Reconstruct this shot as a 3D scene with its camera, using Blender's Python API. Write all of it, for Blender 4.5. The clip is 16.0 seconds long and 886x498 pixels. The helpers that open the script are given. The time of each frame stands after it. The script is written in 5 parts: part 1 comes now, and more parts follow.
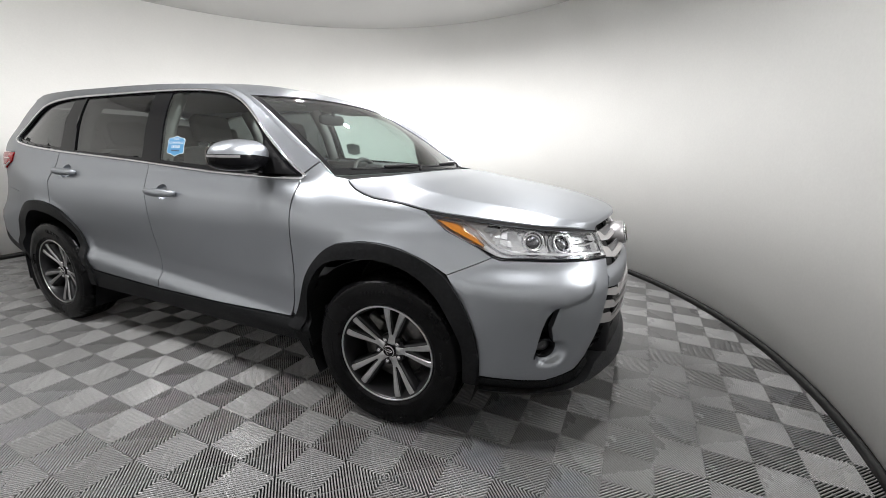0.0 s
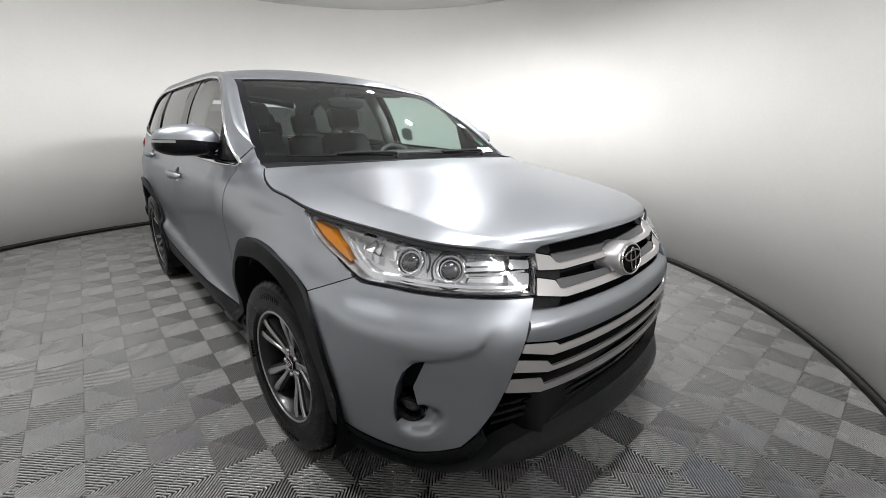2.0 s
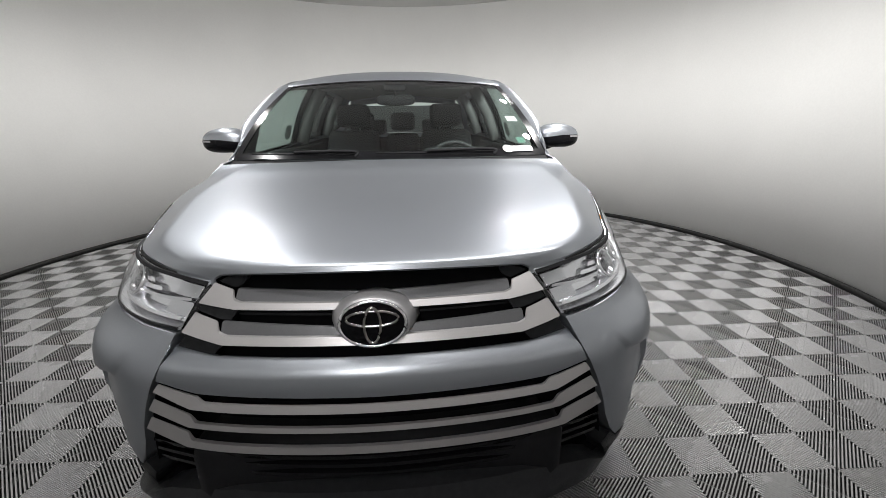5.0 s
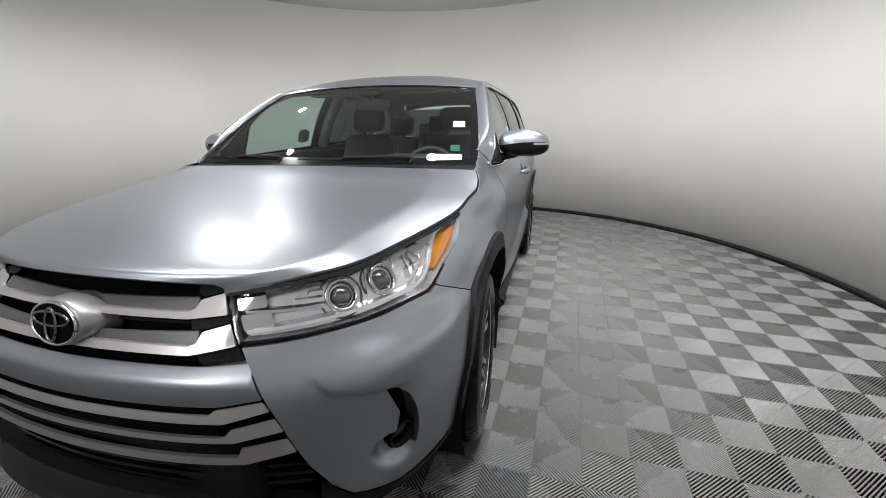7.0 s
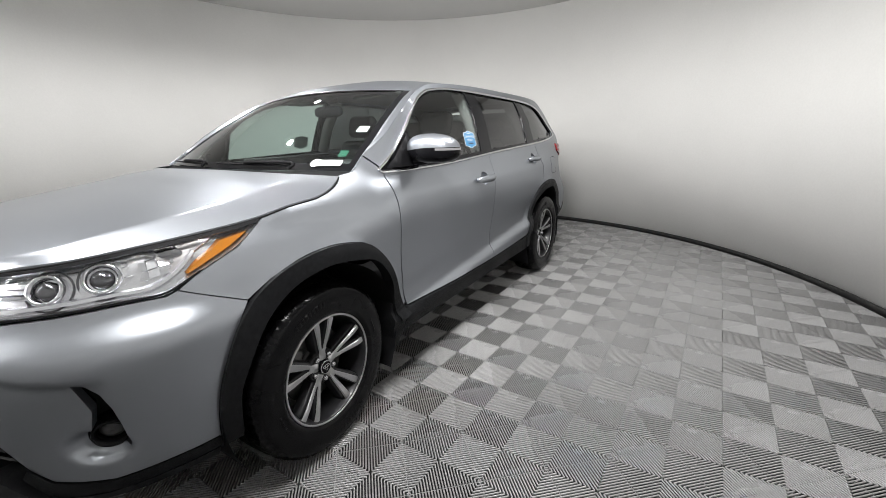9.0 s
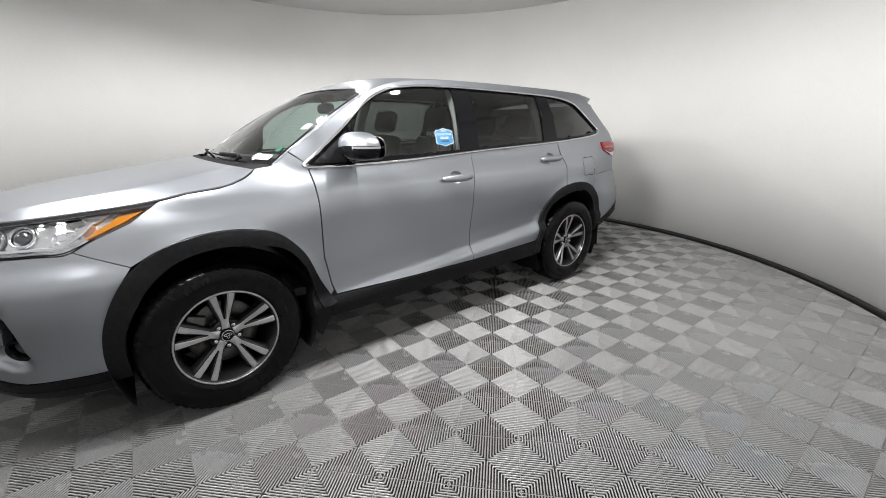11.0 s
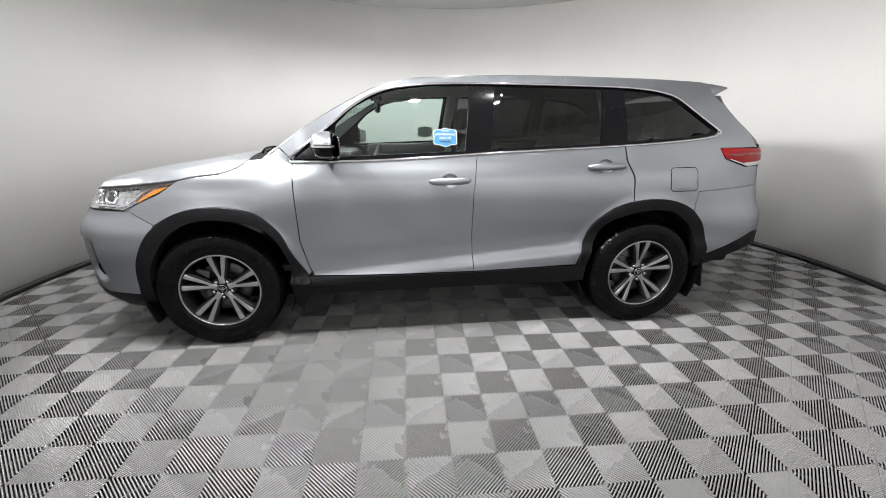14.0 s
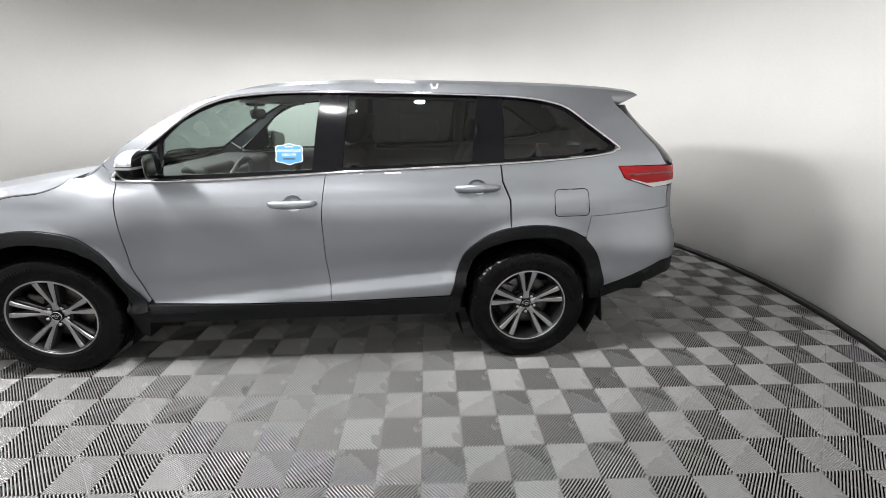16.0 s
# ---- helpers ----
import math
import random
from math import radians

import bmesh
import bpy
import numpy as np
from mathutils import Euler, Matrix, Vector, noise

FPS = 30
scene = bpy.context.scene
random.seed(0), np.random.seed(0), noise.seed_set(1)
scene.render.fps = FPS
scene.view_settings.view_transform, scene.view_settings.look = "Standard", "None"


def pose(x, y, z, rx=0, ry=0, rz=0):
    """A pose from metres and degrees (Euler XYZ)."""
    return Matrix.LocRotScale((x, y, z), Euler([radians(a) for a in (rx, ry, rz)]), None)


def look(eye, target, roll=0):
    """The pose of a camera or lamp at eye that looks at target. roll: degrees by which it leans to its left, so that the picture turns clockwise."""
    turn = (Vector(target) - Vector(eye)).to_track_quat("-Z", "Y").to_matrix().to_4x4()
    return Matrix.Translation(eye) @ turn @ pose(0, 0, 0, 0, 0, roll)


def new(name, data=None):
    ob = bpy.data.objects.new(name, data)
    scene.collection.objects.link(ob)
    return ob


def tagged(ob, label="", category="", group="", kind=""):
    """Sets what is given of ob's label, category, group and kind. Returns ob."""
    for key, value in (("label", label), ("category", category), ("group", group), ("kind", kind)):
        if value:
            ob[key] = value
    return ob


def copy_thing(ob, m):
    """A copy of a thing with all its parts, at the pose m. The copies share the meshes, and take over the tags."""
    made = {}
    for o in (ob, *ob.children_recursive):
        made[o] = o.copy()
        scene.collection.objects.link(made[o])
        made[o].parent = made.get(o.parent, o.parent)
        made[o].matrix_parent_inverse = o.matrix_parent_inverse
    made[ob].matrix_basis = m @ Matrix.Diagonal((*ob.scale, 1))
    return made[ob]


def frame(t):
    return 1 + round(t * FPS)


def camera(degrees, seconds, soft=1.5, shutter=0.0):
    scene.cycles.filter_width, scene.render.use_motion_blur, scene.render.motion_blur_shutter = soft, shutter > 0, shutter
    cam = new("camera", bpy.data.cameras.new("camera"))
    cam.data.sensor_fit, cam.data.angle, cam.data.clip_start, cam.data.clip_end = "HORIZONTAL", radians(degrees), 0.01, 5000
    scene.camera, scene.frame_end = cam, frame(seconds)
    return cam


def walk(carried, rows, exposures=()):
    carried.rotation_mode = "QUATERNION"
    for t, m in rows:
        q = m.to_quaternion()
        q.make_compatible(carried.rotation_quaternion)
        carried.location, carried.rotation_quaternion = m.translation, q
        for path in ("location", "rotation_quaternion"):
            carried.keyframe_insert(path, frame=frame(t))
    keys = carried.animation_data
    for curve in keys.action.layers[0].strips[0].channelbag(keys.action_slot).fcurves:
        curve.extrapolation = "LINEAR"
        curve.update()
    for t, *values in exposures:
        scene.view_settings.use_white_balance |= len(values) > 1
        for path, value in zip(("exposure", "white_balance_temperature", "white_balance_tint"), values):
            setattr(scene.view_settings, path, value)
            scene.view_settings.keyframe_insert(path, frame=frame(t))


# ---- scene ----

from mathutils.geometry import delaunay_2d_cdt

# ---- camera and walk ----
cam = camera(95.7, 16.0, soft=0.6)
PATH = [
    (0, (-2.365, -2.297, 1.287), (-0.584, -1.522, 0.81), 1.3),
    (0.5, (-2.122, -2.438, 1.313), (-0.421, -1.505, 0.824), 1.2),
    (1, (-1.9, -2.584, 1.298), (-0.261, -1.556, 0.79), 1.1),
    (1.5, (-1.668, -2.769, 1.309), (-0.186, -1.539, 0.77), 1.0),
    (2, (-1.432, -2.889, 1.301), (-0.122, -1.485, 0.742), 1.0),
    (2.5, (-1.151, -2.98, 1.296), (-0.014, -1.434, 0.733), 0.7),
    (3, (-0.891, -3.071, 1.286), (0.089, -1.419, 0.728), 1.0),
    (3.2, (-0.78, -3.12, 1.297), (0.061, -1.395, 0.734), 0.5),
    (5.3, (0.277, -3.192, 1.321), (0.303, -1.281, 0.731), -0.7),
    (5.5, (0.396, -3.163, 1.325), (0.347, -1.252, 0.737), -0.7),
    (6, (0.675, -3.064, 1.328), (0.512, -1.158, 0.745), -0.9),
    (6.5, (0.933, -3.004, 1.326), (0.634, -1.114, 0.745), -0.8),
    (7, (1.176, -2.951, 1.329), (0.657, -1.108, 0.75), -0.8),
    (7.5, (1.431, -2.815, 1.322), (0.781, -1.014, 0.746), -1.1),
    (8, (1.644, -2.661, 1.297), (0.936, -0.882, 0.72), -1.0),
    (8.2, (1.738, -2.602, 1.292), (0.986, -0.84, 0.719), -1.1),
    (10.3, (2.697, -1.974, 1.317), (1.235, -0.729, 0.758), -0.4),
    (10.5, (2.764, -1.889, 1.316), (1.274, -0.685, 0.743), -0.3),
    (11, (2.924, -1.656, 1.324), (1.426, -0.459, 0.754), -0.3),
    (11.5, (3.035, -1.435, 1.31), (1.512, -0.269, 0.744), -0.2),
    (12, (3.165, -1.273, 1.368), (1.478, -0.37, 0.786), 0.3),
    (12.5, (3.239, -1.033, 1.376), (1.437, -0.401, 0.782), 0.2),
    (13, (3.263, -0.775, 1.364), (1.435, -0.216, 0.773), 0.2),
    (13.5, (3.371, -0.526, 1.365), (1.501, -0.123, 0.78), 0.1),
    (14, (3.36, -0.284, 1.359), (1.465, -0.058, 0.762), 0.1),
    (14.5, (3.178, -0.004, 1.437), (1.282, 0.196, 0.833), 0.1),
    (15, (3.127, 0.216, 1.487), (1.242, 0.409, 0.847), 0.2),
    (15.5, (3.145, 0.469, 1.522), (1.263, 0.608, 0.858), 0.1),
    (16, (3.114, 0.709, 1.509), (1.229, 0.843, 0.854), 0.3),
]
walk(cam, [(t, look(eye, target, roll)) for t, eye, target, roll in PATH],
     exposures=((0.0, 0.25), (1.5, 0.14), (3.0, -0.10), (5.5, -0.36), (6.7, -0.40), (8.0, -0.30), (10.5, 0.0), (13.5, 0.15), (16.0, 0.24)))

# ---- world, lamps, exposure ----
ROOM_X, ROOM_Y, ROOM_R, ROOM_H = -0.07, 0.24, 3.68, 3.08
scene.view_settings.exposure = 0.0
world = bpy.data.worlds.new("world")
scene.world = world
world.use_nodes = True
world.node_tree.nodes["Background"].inputs["Color"].default_value = (0.5, 0.5, 0.52, 1)
world.node_tree.nodes["Background"].inputs["Strength"].default_value = 0.1

# one upright fill strip, added on the wall ahead of the car
PANEL_W, PANEL_H = 0.10, 1.30
PANEL_M = Matrix.Translation((ROOM_X, ROOM_Y, 0)) @ pose(0, 0, 0, 0, 0, -91.9) @ pose(ROOM_R - 0.05, 0, 1.86, 0, 90, 0)
light = bpy.data.lights.new("fill_panel_light", "AREA")
light.shape, light.size, light.size_y, light.energy, light.color = "RECTANGLE", PANEL_H, PANEL_W, 16, (1.0, 0.99, 0.98)
new("fill_panel_light", light).matrix_world = PANEL_M
# unseen softboxes added ahead of the car's left front, aimed at it: bearing, distance out, height, watts, spread, aim
BOX_W, BOX_H = 0.70, 0.26
BOXES = []
for a, r, z, watts, spread, at in ((-101, 2.6, 2.74, 36, 170, (0.0, 0.25, 0.55)), (-79, 2.6, 2.76, 26, 170, (0.0, 0.25, 0.55)), (-57, 2.6, 2.79, 64, 128, (0.9, 0.5, 0.6))):
    m = look((ROOM_X + r * math.cos(radians(a)), ROOM_Y + r * math.sin(radians(a)), z), at)
    light = bpy.data.lights.new("fill_box_light", "AREA")
    light.shape, light.size, light.size_y, light.energy, light.color = "RECTANGLE", BOX_W, BOX_H, watts, (1.0, 0.99, 0.98)
    light.spread = radians(spread)
    new("fill_box_light", light).matrix_world = m
    BOXES.append(m)
# unseen round lamps added under the ceiling as fill: bearing, distance out, outward tilt, watts
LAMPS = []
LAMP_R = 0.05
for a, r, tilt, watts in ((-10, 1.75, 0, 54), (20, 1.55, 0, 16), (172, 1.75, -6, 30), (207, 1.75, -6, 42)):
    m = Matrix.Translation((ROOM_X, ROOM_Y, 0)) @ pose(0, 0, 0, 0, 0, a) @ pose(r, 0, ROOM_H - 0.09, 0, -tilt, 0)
    light = bpy.data.lights.new("fill_lamp_light", "AREA")
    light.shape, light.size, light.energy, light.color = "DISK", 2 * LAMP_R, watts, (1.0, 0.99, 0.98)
    new("fill_lamp_light", light).matrix_world = m
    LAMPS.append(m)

# ---- materials ----
def material(name, base, rough=0.5, metal=0.0, coat=0.0, grain=0.0, grain_size=40.0, bump=0.0, bump_size=200.0, spec=0.5,
             stain=0.0, stain_size=1.5, rough_vary=0.0, vary=0.0):
    """Principled surface with fine grain, broad stains, relief and a little variation from piece to piece."""
    m = bpy.data.materials.new(name)
    m.use_nodes = True
    nt = m.node_tree
    p = nt.nodes["Principled BSDF"]
    p.inputs["Roughness"].default_value, p.inputs["Metallic"].default_value = rough, metal
    p.inputs["Coat Weight"].default_value, p.inputs["Coat Roughness"].default_value = coat, 0.03
    p.inputs["Specular IOR Level"].default_value = spec
    p.inputs["Base Color"].default_value = (*base, 1)
    coord = nt.nodes.new("ShaderNodeTexCoord")
    last = None

    def shade(driver, amount):
        nonlocal last
        mix = nt.nodes.new("ShaderNodeMix")
        mix.data_type, mix.blend_type = "RGBA", "MULTIPLY"
        mix.inputs[0].default_value = 1.0
        ramp = nt.nodes.new("ShaderNodeMapRange")
        ramp.inputs["From Min"].default_value, ramp.inputs["From Max"].default_value = 0.3, 0.7
        ramp.inputs["To Min"].default_value, ramp.inputs["To Max"].default_value = 1 - amount, 1 + amount
        nt.links.new(driver, ramp.inputs["Value"])
        if last is None:
            mix.inputs[6].default_value = (*base, 1)
        else:
            nt.links.new(last, mix.inputs[6])
        nt.links.new(ramp.outputs[0], mix.inputs[7])
        last = mix.outputs[2]

    def noise_node(size, detail=4):
        n = nt.nodes.new("ShaderNodeTexNoise")
        n.inputs["Scale"].default_value, n.inputs["Detail"].default_value = size, detail
        nt.links.new(coord.outputs["Object"], n.inputs["Vector"])
        return n
    if grain:
        shade(noise_node(grain_size).outputs[0], grain)
    if stain:
        shade(noise_node(stain_size, 6).outputs[0], stain)
    if vary:
        info = nt.nodes.new("ShaderNodeObjectInfo")
        r = nt.nodes.new("ShaderNodeMapRange")
        r.inputs["To Min"].default_value, r.inputs["To Max"].default_value = 0.3, 0.7
        nt.links.new(info.outputs["Random"], r.inputs["Value"])
        shade(r.outputs[0], vary)
    if last is not None:
        nt.links.new(last, p.inputs["Base Color"])
    if rough_vary:
        r = nt.nodes.new("ShaderNodeMapRange")
        r.inputs["From Min"].default_value, r.inputs["From Max"].default_value = 0.3, 0.7
        r.inputs["To Min"].default_value, r.inputs["To Max"].default_value = rough - rough_vary, rough + rough_vary
        nt.links.new(noise_node(3.5, 5).outputs[0], r.inputs["Value"])
        nt.links.new(r.outputs[0], p.inputs["Roughness"])
    if bump:
        b = nt.nodes.new("ShaderNodeBump")
        b.inputs["Strength"].default_value, b.inputs["Distance"].default_value = bump, 0.002
        nt.links.new(noise_node(bump_size, 3).outputs[0], b.inputs["Height"])
        nt.links.new(b.outputs[0], p.inputs["Normal"])
    return m


def glass_material(name, tint, gloss_rough=0.0, ior=1.5):
    """Thin pane: tinted see-through with a mirror gloss that grows at grazing angles."""
    m = bpy.data.materials.new(name)
    m.use_nodes = True
    nt = m.node_tree
    nt.nodes.remove(nt.nodes["Principled BSDF"])
    out = nt.nodes["Material Output"]
    clear, gloss = nt.nodes.new("ShaderNodeBsdfTransparent"), nt.nodes.new("ShaderNodeBsdfGlossy")
    clear.inputs["Color"].default_value = (*tint, 1)
    gloss.inputs["Roughness"].default_value = gloss_rough
    weight, power, scale, mix = (nt.nodes.new(n) for n in ("ShaderNodeLayerWeight", "ShaderNodeMath", "ShaderNodeMath", "ShaderNodeMixShader"))
    weight.inputs["Blend"].default_value = 0.5
    power.operation, scale.operation = "POWER", "MULTIPLY_ADD"
    base = ((ior - 1) / (ior + 1)) ** 2
    power.inputs[1].default_value, scale.inputs[1].default_value, scale.inputs[2].default_value = 4.0, 1 - base, base
    nt.links.new(weight.outputs["Facing"], power.inputs[0])
    nt.links.new(power.outputs[0], scale.inputs[0])
    nt.links.new(scale.outputs[0], mix.inputs[0])
    nt.links.new(clear.outputs[0], mix.inputs[1])
    nt.links.new(gloss.outputs[0], mix.inputs[2])
    nt.links.new(mix.outputs[0], out.inputs["Surface"])
    return m


M_PAINT = material("silver_metallic_paint", (0.36, 0.379, 0.410), 0.35, 0.88, 0.3, grain=0.10, grain_size=900, stain=0.02, stain_size=2.0)
M_PAINT.node_tree.nodes["Principled BSDF"].inputs["Specular Tint"].default_value = (0.5, 0.5, 0.5, 1)
M_CLAD = material("black_textured_plastic", (0.012, 0.0124, 0.0135), 0.45, spec=0.10, grain=0.25, grain_size=60, bump=0.35, bump_size=700, rough_vary=0.08)
M_LIP = material("dark_grey_plastic", (0.017, 0.0175, 0.019), 0.42, spec=0.25, grain=0.2, grain_size=60, bump=0.25, bump_size=700, rough_vary=0.08)
M_GLOSSBLACK = material("gloss_black_plastic", (0.005, 0.005, 0.006), 0.14, spec=0.16, grain=0.1)
M_BLACK = material("matt_black_plastic", (0.007, 0.007, 0.008), 0.65, spec=0.15, grain=0.2, bump=0.2)
M_CHROME = material("chrome", (0.68, 0.68, 0.70), 0.10, 1.0, grain=0.03, grain_size=30)
M_SATIN = material("satin_silver_plastic", (0.44, 0.425, 0.425), 0.36, 0.75, 0.3, grain=0.04, grain_size=500)
M_PLATE = material("grey_silver_plastic", (0.30, 0.295, 0.30), 0.38, 0.6, 0.2, grain=0.06, grain_size=300)
# badge disc's black; behind the grille it is depth shade put into colour
M_VOID = material("shade_and_badge_black", (0.0025, 0.0025, 0.003), 0.8, spec=0.05, grain=0.2)
M_DARKSILVER = material("dark_silver_plastic", (0.10, 0.10, 0.105), 0.4, 0.5, grain=0.06, grain_size=300)
M_TYRE = material("tyre_rubber", (0.0035, 0.0035, 0.004), 0.22, spec=0.15, grain=0.3, grain_size=25, bump=0.12, bump_size=300, rough_vary=0.12)
M_MACHINED = material("machined_alloy", (0.55, 0.55, 0.56), 0.28, 1.0, 0.3, grain=0.06, grain_size=120)
M_POCKET = material("dark_painted_alloy", (0.020, 0.020, 0.022), 0.32, 0.4, 0.2, grain=0.15, grain_size=80)
M_BRAKE = material("brake_steel", (0.13, 0.127, 0.124), 0.45, 0.9, grain=0.2, grain_size=50)
# near-black for panel gaps: their shade put into the colour
M_GAPSHADE = material("gap_shade_black", (0.006, 0.006, 0.006), 0.7, spec=0.1, grain=0.15)
M_GLASS = glass_material("clear_green_glass", (0.80, 0.90, 0.86), ior=1.8)
M_WSGLASS = glass_material("windscreen_glass", (0.62, 0.73, 0.695))
M_PRIVACY = glass_material("dark_privacy_glass", (0.10, 0.105, 0.105), ior=1.65)
M_LENS = glass_material("clear_lens", (0.94, 0.95, 0.96), 0.02, 1.45)
M_AMBER = material("amber_reflector", (0.42, 0.148, 0.010), 0.18, 0.0, 1.0, grain=0.12, grain_size=160)
M_RED = material("red_lamp_lens", (0.34, 0.004, 0.008), 0.25, 0.0, 0.0, spec=0.25, grain=0.1, grain_size=160)
M_PROJECTOR = material("projector_glass", (0.16, 0.16, 0.17), 0.05, 0.9, 1.0, grain=0.05)
M_REFLECTOR = material("lamp_reflector", (0.84, 0.84, 0.86), 0.24, 0.92, grain=0.05, grain_size=60)
M_TRIMGREY = material("interior_dark_plastic", (0.018, 0.018, 0.019), 0.6, grain=0.2, bump=0.2)
M_FABRIC = material("dark_grey_seat_fabric", (0.010, 0.010, 0.0108), 0.9, grain=0.3, grain_size=220, bump=0.5, bump_size=500)
M_LINER = material("pale_headliner", (0.19, 0.19, 0.186), 0.9, grain=0.08, grain_size=200)
M_WHITE = material("white_paper", (0.66, 0.66, 0.65), 0.6, grain=0.03)
M_BLUE = material("blue_sticker_film", (0.05, 0.20, 0.38), 0.4, grain=0.05)
M_GREEN = material("green_sticker_film", (0.004, 0.10, 0.055), 0.5, grain=0.05)
M_INK = material("black_ink", (0.015, 0.015, 0.018), 0.5)
M_GREYINK = material("grey_ink", (0.25, 0.25, 0.25), 0.5)
M_GREENINK = material("green_ink", (0.12, 0.38, 0.05), 0.5)
M_WALL = material("white_wall_paint", (0.905, 0.90, 0.88), 0.6, grain=0.015, grain_size=60, bump=0.12, bump_size=120, stain=0.03, stain_size=0.9)
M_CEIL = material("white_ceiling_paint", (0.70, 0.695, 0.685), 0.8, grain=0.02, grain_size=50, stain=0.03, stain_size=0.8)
M_SKIRT = material("black_skirting", (0.012, 0.012, 0.012), 0.5, grain=0.2, bump=0.2)
M_TILE = material("grey_tile_plastic", (0.265, 0.263, 0.263), 0.27, spec=0.6, grain=0.10, grain_size=90, stain=0.10, stain_size=2.2, vary=0.05, rough_vary=0.1)
M_SLAB = material("dark_slab", (0.008, 0.008, 0.008), 0.8, grain=0.2)
M_EMBLEM = material("dull_chrome", (0.20, 0.19, 0.185), 0.12, 1.0, grain=0.05)

# ---- mesh tools ----
def part(name, bm, mat, parent=None, label="", smooth=True):
    me = bpy.data.meshes.new(name)
    bm.to_mesh(me)
    bm.free()
    if smooth:
        me.polygons.foreach_set("use_smooth", [True] * len(me.polygons))
    me.materials.append(mat)
    ob = new(name, me)
    if parent:
        ob.parent = parent
    if label:
        ob["label"] = label
    return ob


def empty(name, at=(0, 0, 0)):
    ob = new(name)
    ob.location = at
    return ob


def mirrored(bm):
    for v in bm.verts:
        v.co.x = -v.co.x
    bmesh.ops.reverse_faces(bm, faces=bm.faces[:])
    return bm


def both(make):
    """Runs make(+1) for the left and make(-1) for the right side."""
    for side in (1, -1):
        make(side)


def curve_points(pts, steps=6, closed=False):
    """Catmull-Rom through pts."""
    out, n = [], len(pts)
    for i in range(n if closed else n - 1):
        p0 = pts[(i - 1) % n] if closed or i else pts[0]
        p1, p2 = pts[i], pts[(i + 1) % n]
        p3 = pts[(i + 2) % n] if closed or i + 2 < n else pts[-1]
        for k in range(steps):
            t = k / steps
            out.append(tuple(0.5 * (2 * b + (c - a) * t + (2 * a - 5 * b + 4 * c - d) * t**2 + (3 * b - a - 3 * c + d) * t**3)
                             for a, b, c, d in zip(p0, p1, p2, p3)))
    return out if closed else out + [tuple(pts[-1])]


def filleted(pts, r, steps=4):
    """Closed outline with its corners rounded."""
    out, n = [], len(pts)
    for i in range(n):
        a, b, c = Vector(pts[i - 1]), Vector(pts[i]), Vector(pts[(i + 1) % n])
        u, v = (a - b), (c - b)
        k = min(r, 0.45 * u.length, 0.45 * v.length)
        p, q = b + u.normalized() * k, b + v.normalized() * k
        for j in range(steps + 1):
            t = j / steps
            out.append(tuple(p * (1 - t) ** 2 + b * 2 * t * (1 - t) + q * t**2))
    return out


def area(pts):
    return sum(a[0] * b[1] - b[0] * a[1] for a, b in zip(pts, pts[1:] + pts[:1])) / 2


def shrunk(pts, d):
    """Closed outline moved inwards by d."""
    sign, out, n = (1 if area(pts) > 0 else -1), [], len(pts)
    for i in range(n):
        a, b, c = Vector(pts[i - 1]), Vector(pts[i]), Vector(pts[(i + 1) % n])
        u, v = b - a, c - b
        if u.length < 1e-9 or v.length < 1e-9:
            continue
        u.normalize(), v.normalize()
        nrm = Vector((-u.y - v.y, u.x + v.x)) * sign
        if nrm.length < 1e-6:
            continue
        nrm.normalize()
        cosine = max(0.5, nrm.dot(Vector((-v.y, v.x)) * sign))
        out.append(tuple(b + nrm * d / cosine))
    return out


def inside(p, pts):
    hit = False
    for (ax, ay), (bx, by) in zip(pts, pts[1:] + pts[:1]):
        if (ay > p[1]) != (by > p[1]) and p[0] < (bx - ax) * (p[1] - ay) / (by - ay) + ax:
            hit = not hit
    return hit


def dense(pts, step):
    out = []
    for a, b in zip(pts, pts[1:] + pts[:1]):
        n = max(1, math.ceil(math.dist(a, b) / step))
        out += [(a[0] + (b[0] - a[0]) * k / n, a[1] + (b[1] - a[1]) * k / n) for k in range(n)]
    return out


